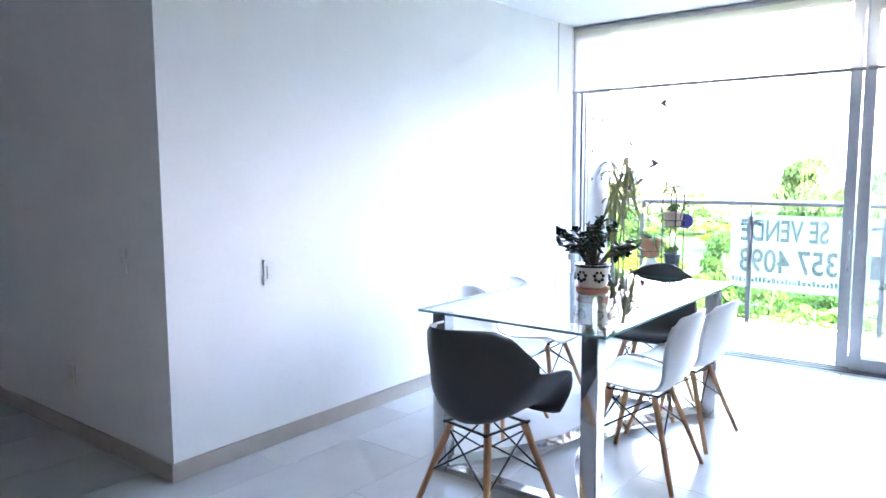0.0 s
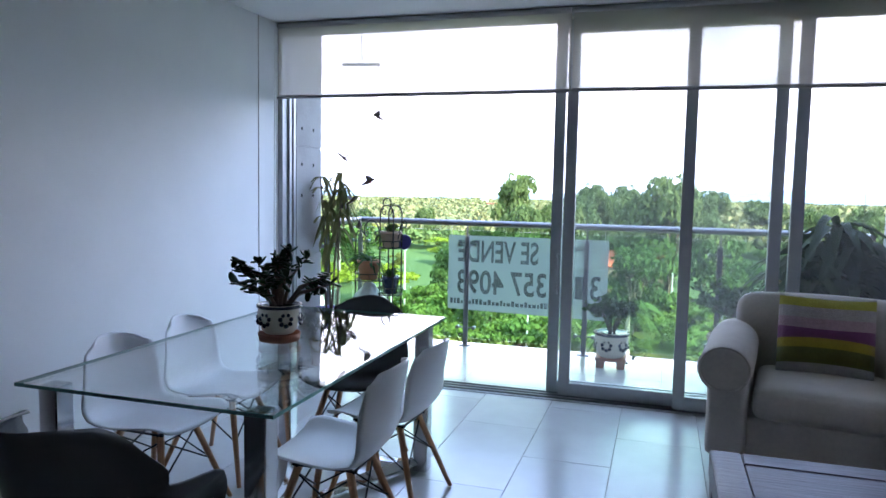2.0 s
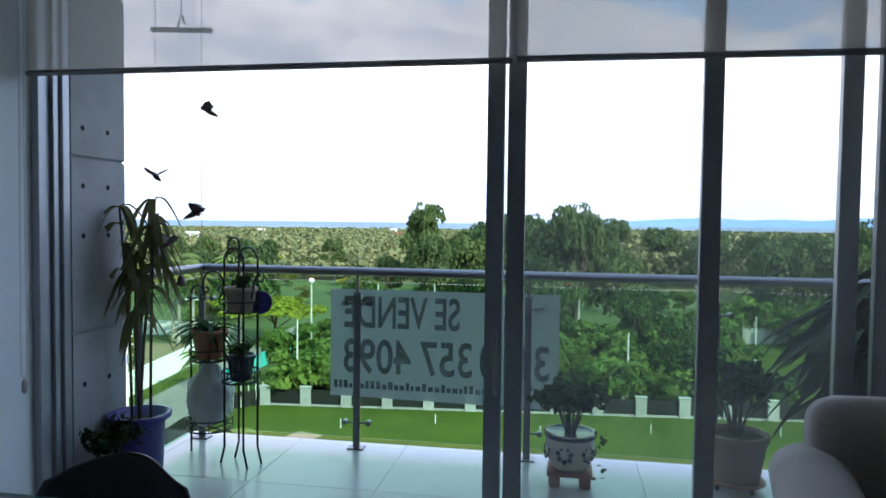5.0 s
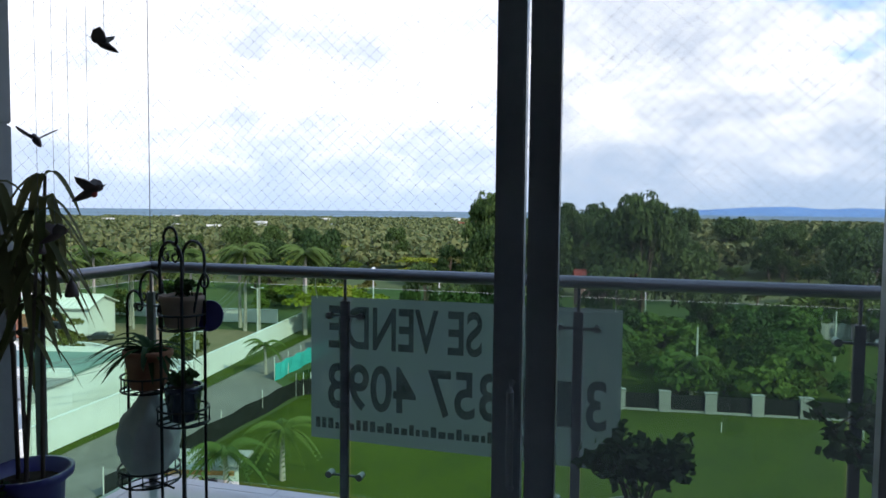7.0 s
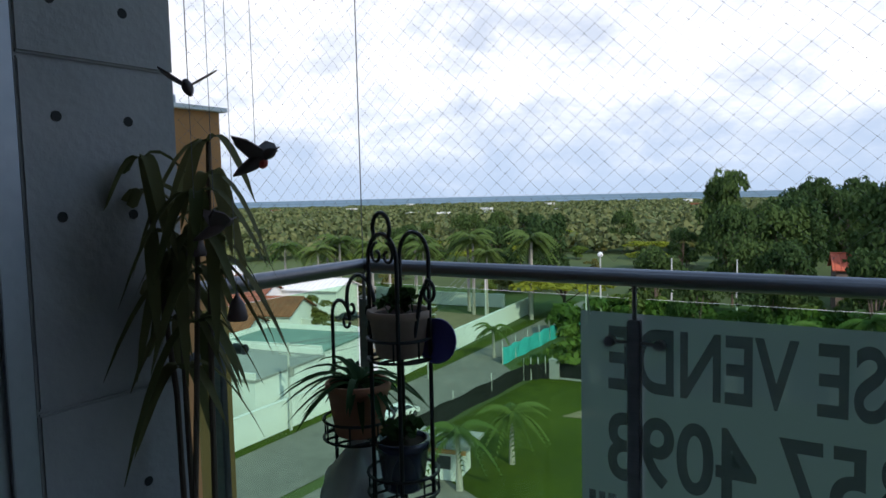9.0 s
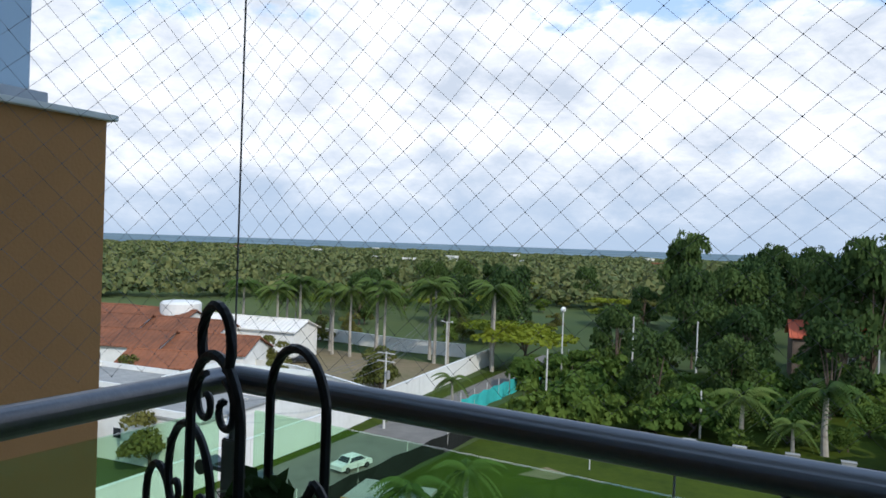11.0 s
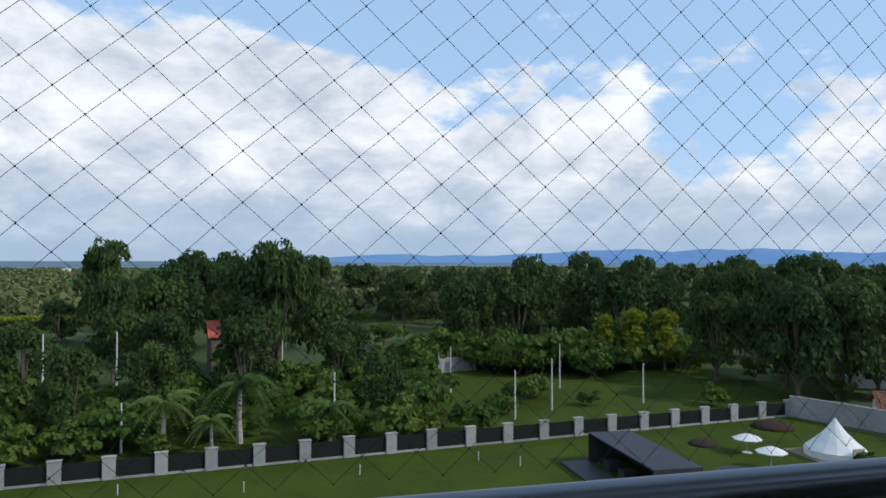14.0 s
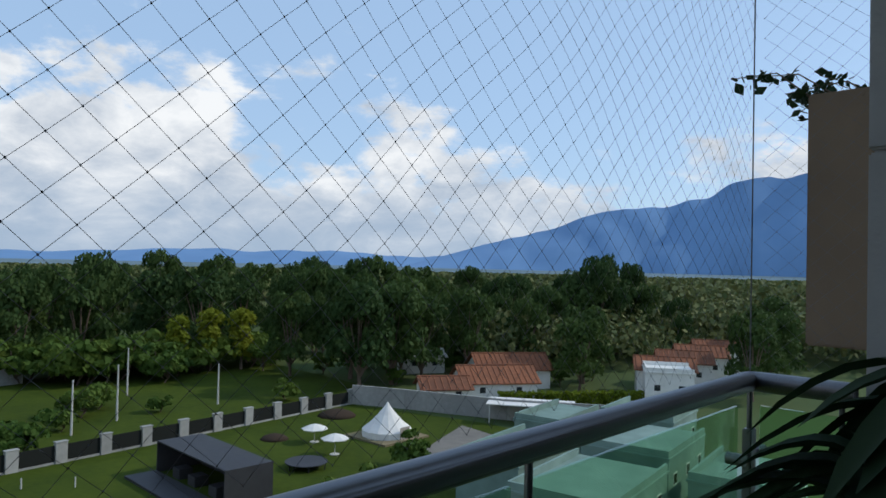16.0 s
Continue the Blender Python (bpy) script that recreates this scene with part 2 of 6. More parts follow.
M_STUCCO = mat("white_stucco", (0.78, 0.78, 0.75), (0.66, 0.66, 0.63), 0.9, scale=1.2, bump=0.1)
M_GRASS = mat("lawn_grass", (0.056, 0.080, 0.006), (0.030, 0.050, 0.004), 0.95, scale=1.3, bump=0.5, bscale=9)
M_GROUND = mat("wooded_plain", (0.095, 0.120, 0.040), (0.050, 0.080, 0.028), 0.95, scale=0.03, bump=0.3)
M_ROAD = mat("worn_asphalt", (0.22, 0.205, 0.18), (0.15, 0.14, 0.125), 0.9, scale=0.9, bump=0.2)
M_DIRT = mat("bare_earth", (0.24, 0.19, 0.12), (0.15, 0.14, 0.07), 0.95, scale=0.8, bump=0.3)
M_ROOF = mat("clay_roof_tile", (0.27, 0.11, 0.06), (0.15, 0.07, 0.045), 0.9, scale=1.6, bump=0.3, rand=0.25)
M_BLOCK = mat("grey_block_pillar", (0.36, 0.36, 0.34), (0.25, 0.25, 0.24), 0.95, scale=1.5, bump=0.2, rand=0.3)
M_DARKMESH = mat("black_shade_cloth", (0.018, 0.02, 0.018), None, 0.9, scale=3)
M_TEAL = mat("teal_tarpaulin", (0.05, 0.46, 0.44), (0.03, 0.34, 0.34), 0.7, scale=1.5, bump=0.4)
M_METALBOX = mat("dark_grey_metal", (0.05, 0.05, 0.055), (0.035, 0.035, 0.04), 0.6, 0.3, scale=1.5)
M_CANVAS = mat("white_canvas", (0.78, 0.76, 0.72), (0.66, 0.64, 0.60), 0.9, scale=1.2)
M_PLANTER = mat("weathered_brown_render", (0.20, 0.145, 0.10), (0.15, 0.11, 0.08), 0.9, scale=3, bump=0.2, bscale=60)
M_MINT = mat("pale_mint_roof", (0.21, 0.31, 0.27), (0.12, 0.19, 0.165), 0.8, scale=0.5, bump=0.1)
M_CAR = mat("white_car_paint", (0.78, 0.78, 0.78), None, 0.25, scale=2, bump=0)
M_TYRE = mat("black_rubber", (0.02, 0.02, 0.02), None, 0.8)
M_DARKGLASS = mat("dark_window_glass", (0.03, 0.035, 0.04), None, 0.08, scale=2, bump=0)
M_BARK = mat("bark", (0.17, 0.13, 0.10), (0.09, 0.07, 0.055), 0.95, scale=4, bump=0.5)
M_PALMBARK = mat("pale_palm_trunk", (0.42, 0.39, 0.34), (0.30, 0.27, 0.23), 0.9, scale=6, bump=0.3)
M_POLE = mat("pale_concrete_pole", (0.55, 0.54, 0.51), None, 0.8, scale=2)
M_LEAF_A = leafy("broad_tree_leaves", (0.045, 0.095, 0.018), (0.125, 0.180, 0.032))
M_LEAF_B = leafy("dark_tree_leaves", (0.030, 0.062, 0.020), (0.075, 0.118, 0.030))
M_LEAF_C = leafy("yellow_green_leaves", (0.125, 0.180, 0.016), (0.230, 0.250, 0.024))
M_LEAF_D = leafy("olive_leaves", (0.085, 0.105, 0.025), (0.170, 0.160, 0.045))
M_PALM = leafy("palm_fronds", (0.055, 0.105, 0.022), (0.130, 0.180, 0.045))
M_FAR = leafy("distant_canopy", (0.070, 0.100, 0.038), (0.175, 0.185, 0.068), rand=0.0, through_part=0.15)
M_POTLEAF = leafy("pot_plant_leaves", (0.020, 0.050, 0.016), (0.055, 0.095, 0.025), through_part=0.25)
M_JADE = leafy("jade_leaves", (0.020, 0.045, 0.022), (0.040, 0.070, 0.030), rough=0.35, through_part=0.1)
M_DRAC = leafy("striped_strap_leaves", (0.065, 0.080, 0.028), (0.200, 0.185, 0.085), through_part=0.3)
M_DARKLEAF = leafy("dark_strap_leaves", (0.012, 0.028, 0.012), (0.030, 0.050, 0.018), through_part=0.15)
# aerial haze over the distant ridges is put into their blue base colour
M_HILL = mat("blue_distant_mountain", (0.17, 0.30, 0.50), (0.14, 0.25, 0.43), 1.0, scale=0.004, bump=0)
# plain's blue-grey tones stand for haze towards the horizon
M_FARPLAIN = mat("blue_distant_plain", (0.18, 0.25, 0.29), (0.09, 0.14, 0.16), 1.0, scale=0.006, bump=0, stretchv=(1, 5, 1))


# ---- builders ----
def part(name, bm, material, parent=None, label="", smooth=False):
    """Links a bmesh as one mesh object, under parent if there is one."""
    me = bpy.data.meshes.new(name)
    bm.to_mesh(me)
    bm.free()
    if material:
        me.materials.append(material)
    if smooth:
        for p in me.polygons:
            p.use_smooth = True
    ob = new(name, me)
    if parent:
        ob.parent = parent
    if label:
        ob["label"] = label
    return ob


def thing(name, label, category, m=None, group="", kind=""):
    ob = new(name)
    ob.empty_display_size = 0.1
    tagged(ob, label, category, group, kind)
    if m is not None:
        ob.matrix_basis = m
    return ob


def box(bm, x0, x1, y0, y1, z0, z1, bevel=0.0, m=None):
    r = bmesh.ops.create_cube(bm, size=1, matrix=Matrix.LocRotScale(((x0 + x1) / 2, (y0 + y1) / 2, (z0 + z1) / 2), None, (x1 - x0, y1 - y0, z1 - z0)))
    vs = r["verts"]
    if bevel:
        es = list({e for v in vs for e in v.link_edges})
        g = bmesh.ops.bevel(bm, geom=es, offset=bevel, segments=2, affect="EDGES")
        vs = list({v for f in g["faces"] for v in f.verts} | {v for v in vs if v.is_valid})
    if m is not None:
        bmesh.ops.transform(bm, matrix=m, verts=vs)
    return bm


def boxes(*dims, bevel=0.0):
    bm = bmesh.new()
    for d in dims:
        box(bm, *d, bevel=bevel)
    return bm


def rod(bm, a, b, r0, r1=None, seg=10):
    """A round bar from a to b, tapering from r0 to r1."""
    a, b = Vector(a), Vector(b)
    d = b - a
    m = Matrix.Translation((a + b) / 2) @ d.to_track_quat("Z", "Y").to_matrix().to_4x4()
    bmesh.ops.create_cone(bm, cap_ends=True, segments=seg, radius1=r0, radius2=r0 if r1 is None else r1, depth=d.length, matrix=m)
    return bm


def sweep(bm, pts, r, seg=6):
    """A bar of radius r (a number, or one for each point) along a line of points."""
    pts = [Vector(p) for p in pts]
    rs = r if isinstance(r, (list, tuple)) else [r] * len(pts)
    rings, side = [], Vector((0.3, 0.5, 0.8))
    for i, p in enumerate(pts):
        d = (pts[min(i + 1, len(pts) - 1)] - pts[max(i - 1, 0)]).normalized()
        u = d.cross(side)
        if u.length < 0.05:
            u = d.cross(Vector((1, 0, 0)))
        u.normalize()
        w = d.cross(u)
        rings.append([bm.verts.new(p + rs[i] * (math.cos(a) * u + math.sin(a) * w)) for a in (math.tau * k / seg for k in range(seg))])
    for a, b in zip(rings, rings[1:]):
        for k in range(seg):
            bm.faces.new((a[k], a[(k + 1) % seg], b[(k + 1) % seg], b[k]))
    bm.faces.new(rings[0])
    bm.faces.new(rings[-1][::-1])
    return bm


def lathe(bm, profile, seg=28, m=None):
    """Turns a profile of (radius, height) round the z axis."""
    rings = []
    for r, z in profile:
        rings.append([bm.verts.new((r * math.cos(math.tau * k / seg), r * math.sin(math.tau * k / seg), z)) for k in range(seg)])
    for a, b in zip(rings, rings[1:]):
        for k in range(seg):
            bm.faces.new((a[k], a[(k + 1) % seg], b[(k + 1) % seg], b[k]))
    bm.faces.new(rings[0][::-1])
    bm.faces.new(rings[-1])
    if m is not None:
        bmesh.ops.transform(bm, matrix=m, verts=[v for g in rings for v in g])
    return bm


def arc(c, r, a0, a1, n, u, v):
    """Points of an arc round c in the plane of u and v; r may shrink as a pair (r0, r1)."""
    r0, r1 = r if isinstance(r, tuple) else (r, r)
    c, u, v = Vector(c), Vector(u), Vector(v)
    out = []
    for i in range(n + 1):
        t = i / n
        a, rr = radians(a0 + (a1 - a0) * t), r0 + (r1 - r0) * t
        out.append(c + rr * (math.cos(a) * u + math.sin(a) * v))
    return out


def solid(name, dims, material, label, category, bevel=0.0, kind="structure"):
    ob = part(name, boxes(dims, bevel=bevel), material)
    return tagged(ob, label, category, kind=kind)


def mesh_from(name, verts, faces, material, parent=None):
    me = bpy.data.meshes.new(name)
    me.from_pydata([tuple(v) for v in verts], [], faces)
    me.materials.append(material)
    ob = new(name, me)
    if parent:
        ob.parent = parent
    return ob


def leaf_quads(centres, sizes, rng, flat=0.0, out=None):
    """Verts and faces of one small pointed leaf card at each centre, turned at random; flat draws them level."""
    n = len(centres)
    a = rng.normal(size=(n, 3))
    a[:, 2] *= 1 - flat
    if out is not None:                        # lie along the crown's surface
        face = out + rng.normal(size=(n, 3)) * 0.7
        face /= np.linalg.norm(face, axis=1)[:, None]
        a -= (a * face).sum(1)[:, None] * face
    a /= np.linalg.norm(a, axis=1)[:, None]
    b = rng.normal(size=(n, 3))
    b[:, 2] *= 1 - flat
    if out is not None:
        b = np.cross(face, a)
    b -= (a * b).sum(1)[:, None] * a
    b /= np.linalg.norm(b, axis=1)[:, None] + 1e-9
    s = np.asarray(sizes)[:, None]
    c = np.asarray(centres)
    v = np.stack([c - a * s, c + b * s * 0.7, c + a * s, c - b * s * 0.7], 1).reshape(-1, 3)
    f = np.arange(4 * n).reshape(-1, 4).tolist()
    return v, f


# ---- the flat ----
CEIL = 2.56
SOFFIT = 3.30          # underside of the slab over the balcony
solid("floor", (-3.2, 4.6, -8.0, 0.16, -0.25, -0.012), M_GROUT, "grouted bed under cream porcelain floor tiles", "floor")
solid("balcony_floor", (-0.1, 4.3, 0.16, 1.42, -0.25, -0.012), M_GROUT, "grouted bed under pale balcony tiles", "floor")
solid("ceiling", (-3.2, 4.6, -8.0, 0.16, CEIL, CEIL + 0.25), M_CEIL, "flat white painted living room ceiling", "ceiling")
solid("ceiling_balcony", (-0.5, 4.8, 0.162, 1.45, SOFFIT, SOFFIT + 0.2), M_CEIL, "white painted balcony soffit", "ceiling")
solid("wall_west", (-0.22, 0.0, -3.82, 0.10, -0.012, CEIL), M_WALL, "smooth white painted wall beside the dining table", "wall")
solid("wall_corner", (-3.2, -0.2205, -3.82, -3.602, -0.012, CEIL), M_WALL, "white painted wall turning into the passage", "wall")
solid("wall_passage", (-3.4, -3.2, -8.0, -3.82, -0.012, CEIL), M_WALL, "white passage end wall", "wall")
solid("wall_south", (-3.4, 4.8, -8.2, -8.0, -0.012, CEIL), M_WALL, "plain white back wall of the flat", "wall")
solid("wall_east", (4.35, 4.62, -8.0, 0.10, -0.012, CEIL), M_WALL, "white painted wall beside the armchair", "wall")
solid("baseboard", (0.0, 0.014, -3.82, -0.12, 0.0, 0.085), M_SKIRT, "taupe skirting along the white wall", "skirting", 0.003)
solid("baseboard_passage", (-3.2, 0.014, -3.834, -3.821, 0.0, 0.085), M_SKIRT, "taupe skirting along the passage wall", "skirting", 0.003)
solid("baseboard_east", (4.336, 4.35, -8.0, -0.12, 0.0, 0.085), M_SKIRT, "taupe skirting behind the armchair", "skirting", 0.003)
solid("trim_wall_joint", (0.0, 0.004, -0.364, -0.358, 0.3, CEIL), M_SKIRT, "thin vertical joint line in the white wall", "trim")
solid("building_base", (-9.0, 10.0, -12.0, 1.40, -22.0, -0.26), M_STUCCO, "pale rendered storeys below the balcony", "building")
solid("wall_lintel", (-0.5, 4.8, 0.0, 0.16, CEIL + 0.252, SOFFIT + 0.2), M_STUCCO, "pale rendered wall above the sliding doors", "wall")
# unseen storeys, added to keep sun off the balcony and ochre bay
solid("building_upper", (-9.0, 10.0, -12.0, -0.002, SOFFIT + 0.202, 12.0), M_STUCCO, "unseen pale storeys added above the flat to block sun", "building")
solid("roof_slab", (-9.0, 10.0, -12.0, -0.002, CEIL + 0.26, SOFFIT + 0.2), M_STUCCO, "pale slab over the flat", "building")


def concrete_column(name, x0, x1, y1, sign):
    bm = bmesh.new()
    zs = [-0.012, 0.86, 1.695, 2.53, SOFFIT]
    for a, b in zip(zs, zs[1:]):
        box(bm, x0, x1, 0.102, y1, a + 0.004, b - 0.004, 0.006)
    box(bm, x0 + 0.012, x1 - 0.012, 0.104, y1 - 0.012, -0.01, SOFFIT - 0.005)
    ob = tagged(part(name, bm, M_CONC), "board-formed grey concrete column with cast joints", "column", kind="structure")
    xf = x1 if sign > 0 else x0
    for z in (0.33, 0.60, 1.32, 1.60 - 0.04, 1.835, 2.2):
        for y in (0.188, 0.375):
            hb = rod(bmesh.new(), (xf - 0.01 * sign, y, z), (xf + 0.0015 * sign, y, z), 0.013, seg=12)
            part("tie_hole", hb, M_HOLE, ob)
    return ob


concrete_column("column_west", -0.4, 0.04, 0.52, 1)
concrete_column("column_east", 4.24, 4.7, 1.045, -1)


def switch_plate(m, label, gangs):
    ob = thing("light_switch", label, "switch", m)
    part("plate", boxes((-0.036, 0.036, -0.008, 0, -0.06, 0.06), bevel=0.003), M_PLASTIC, ob)
    for i in range(gangs):
        z = -0.018 * (gangs - 1) + 0.036 * i
        part("rocker", boxes((-0.016, 0.016, -0.012, -0.006, z - 0.015, z + 0.015), bevel=0.002), M_CORD, ob)
    return ob


switch_plate(pose(0, -3.265, 0.89, 0, 0, 90), "white plastic double light switch on the wall", 2)
switch_plate(pose(-0.35, -3.82, 0.98), "white light switch on the passage wall", 1)
switch_plate(pose(-0.95, -3.82, 0.32), "white socket plate low on the passage wall", 1)


# ---- sliding glazing, tracks, blinds ----
def sliding_leaf(name, x0, x1, y, handle):
    ob = thing(name, "grey aluminium framed sliding glass door leaf", "glass door", group="sliding door leaves", kind="structure")
    w, d, top, bot = 0.072, 0.022, 2.50, 0.02
    part("stile", boxes((x0, x0 + w, y - d, y + d, bot, top), bevel=0.004), M_ALU, ob)
    part("stile", boxes((x1 - w, x1, y - d, y + d, bot, top), bevel=0.004), M_ALU, ob)
    part("rail", boxes((x0 + w, x1 - w, y - d, y + d, bot, bot + 0.085), bevel=0.004), M_ALU, ob)
    part("rail", boxes((x0 + w, x1 - w, y - d, y + d, top - 0.07, top), bevel=0.004), M_ALU, ob)
    g = part("pane", boxes((x0 + w - 0.005, x1 - w + 0.005, y - 0.003, y + 0.003, bot + 0.08, top - 0.065)), M_GLASS, ob)
    g.visible_shadow = False
    if handle:
        h = bmesh.new()
        sweep(h, [(x0 + 0.05, y - 0.024, 0.70), (x0 + 0.05, y - 0.05, 0.72), (x0 + 0.05, y - 0.05, 0.95), (x0 + 0.05, y - 0.024, 0.97)], 0.009, 8)
        part("handle", h, M_ALU, ob, "slim grey pull handle")
    return ob


sliding_leaf("door_1", 2.00, 3.42, 0.06, True)
sliding_leaf("door_2", 2.09, 3.53, 0.0, False)
sliding_leaf("door_3", 2.825, 4.25, -0.06, False)
fr = thing("door_frame", "grey aluminium sliding door frame with floor tracks", "door frame", kind="structure")
part("jamb", boxes((0.0, 0.04, -0.1, 0.098, 0, 2.56), (0.04, 0.058, -0.03, 0.0, 0, 2.5), (0.04, 0.058, 0.03, 0.06, 0, 2.5), bevel=0.002), M_ALU, fr)
part("jamb", boxes((4.25, 4.35, -0.1, 0.098, 0, 2.56), bevel=0.002), M_ALU, fr)
part("head", boxes((0.04, 4.25, -0.1, 0.098, 2.505, 2.56)), M_ALU, fr)
for y in (-0.06, 0.0, 0.06):
    part("track", boxes((0.05, 4.25, y - 0.008, y + 0.008, 0.0, 0.016), bevel=0.002), M_STEEL, fr)
part("sill", boxes((0.04, 4.25, -0.1, 0.1, 0.0, 0.005)), M_ALU, fr)


def roller_blind(x0, x1, z0, z1):
    ob = thing("roller_blind", "beige see-through roller blind partly lowered", "blind", group="roller blinds")
    bm = bmesh.new()
    n = 16
    lo = [bm.verts.new((x0 + (x1 - x0) * i / n, -0.135 + 0.003 * math.sin(i * 1.7), z0 + (z1 - z0) * i / n)) for i in range(n + 1)]
    hi = [bm.verts.new((x0 + (x1 - x0) * i / n, -0.135, 2.53)) for i in range(n + 1)]
    for i in range(n):
        bm.faces.new((lo[i], lo[i + 1], hi[i + 1], hi[i]))
    part("fabric", bm, M_BLIND, ob, smooth=True)
    part("hem_bar", rod(bmesh.new(), (x0, -0.135, z0 - 0.008), (x1, -0.135, z1 - 0.008), 0.013, seg=8), M_HEM, ob, "dark grey hem bar")
    part("roller_tube", rod(bmesh.new(), (x0, -0.125, 2.535), (x1, -0.125, 2.535), 0.022, seg=14), M_HEM, ob)
    return ob


roller_blind(0.02, 2.115, 2.037, 2.037)
roller_blind(2.13, 4.335, 2.042, 2.030)
ch = thing("blind_chain", "white bead chain hanging beside the blind", "blind chain")
part("chain", sweep(bmesh.new(), [(0.03, -0.17, 2.5), (0.03, -0.172, 1.2), (0.03, -0.17, 0.74), (0.03, -0.185, 0.70), (0.03, -0.205, 0.74), (0.03, -0.2, 1.5), (0.03, -0.19, 2.5)], 0.0025, 5), M_CORD, ch)
part("weight", lathe(bmesh.new(), [(0.004, 0), (0.011, 0.01), (0.011, 0.05), (0.004, 0.06)], 10, pose(0.03, -0.187, 0.645)), M_SKIRT, ch)


# ---- dining table and chairs ----
def dining_table():
    x0, x1, y0, y1 = 0.79, 1.71, -3.045, -1.42
    ob = thing("dining_table", "rectangular glass dining table on square chrome legs", "table", Matrix.Translation(((x0 + x1) / 2, (y0 + y1) / 2, 0)))
    w, d = (x1 - x0) / 2, (y1 - y0) / 2
    part("glass_top", boxes((-w, w, -d, d, 0.750, 0.762), bevel=0.002), M_TABLEGLASS, ob, "clear thick glass top")
    e = 0.0015
    part("glass_edge", boxes((-w - e, w + e, -d - e, -d, 0.7505, 0.7615), (-w - e, w + e, d, d + e, 0.7505, 0.7615), (-w - e, -w, -d, d, 0.7505, 0.7615), (w, w + e, -d, d, 0.7505, 0.7615)), M_TABLEEDGE, ob, "dark green polished glass edge")
    lx, ly = w - 0.085, d - 0.075
    for sx in (-1, 1):
        for sy in (-1, 1):
            part("leg", boxes((sx * lx - 0.036, sx * lx + 0.036, sy * ly - 0.036, sy * ly + 0.036, 0.0, 0.747), bevel=0.004), M_CHROME, ob)
    for sy in (-1, 1):
        part("foot_bar", boxes((-lx + 0.036, lx - 0.036, sy * ly - 0.034, sy * ly + 0.034, 0.0, 0.03), bevel=0.004), M_CHROME, ob)
    for s in (-1, 1):
        bm = bmesh.new()
        pts = [(s * (lx - 0.02 - 0.30 * math.sin(math.pi * i / 16)), -ly + 2 * ly * i / 16, 0.035) for i in range(17)]
        sweep(bm, pts, 0.032, 4)
        part("curved_stretcher", bm, M_CHROME, ob)
    return ob


def shell_point(u, v, arms):
    """The moulded seat shell: u from -1 to 1 across, v from 0 at the front lip to 1 at the top of the back."""
    prof = [(-0.205, 0.425), (-0.215, 0.445), (-0.16, 0.458), (-0.05, 0.440), (0.06, 0.428), (0.14, 0.445), (0.19, 0.50), (0.215, 0.60), (0.235, 0.70), (0.252, 0.785), (0.262, 0.825)]
    wid = [0.19, 0.215, 0.228, 0.232, 0.232, 0.234, 0.236, 0.228, 0.212, 0.185, 0.12]
    t = v * (len(prof) - 1)
    i = min(int(t), len(prof) - 2)
    k = t - i
    y = prof[i][0] * (1 - k) + prof[i + 1][0] * k
    z = prof[i][1] * (1 - k) + prof[i + 1][1] * k
    w = wid[i] * (1 - k) + wid[i + 1] * k
    a = abs(u)
    lift = a ** 3
    if arms:
        edge = ((0.0, 0.44, 0.20), (0.10, 0.56, 0.26), (0.20, 0.665, 0.30), (0.42, 0.68, 0.31), (0.62, 0.685, 0.30), (0.80, 0.735, 0.262), (0.92, 0.785, 0.21), (1.0, 0.80, 0.13))
        for (v0, z0, w0), (v1, z1, w1) in zip(edge, edge[1:]):
            if v0 <= v <= v1:
                q = (v - v0) / (v1 - v0)
                ze, we = z0 + (z1 - z0) * q, w0 + (w1 - w0) * q
        wrap = min(max((v - 0.30) / 0.4, 0), 1)
        return (u * (w + (we - w) * a), y - wrap * a ** 2.2 * (0.30 - 0.12 * v), z + (ze - z) * a ** 2.6)
    back = min(max((v - 0.5) / 0.25, 0), 1)
    y -= back * a ** 2 * 0.065
    z += (1 - back) * lift * 0.035
    if v > 0.9:
        z -= a ** 2 * 0.03
    return (u * w, y, z)


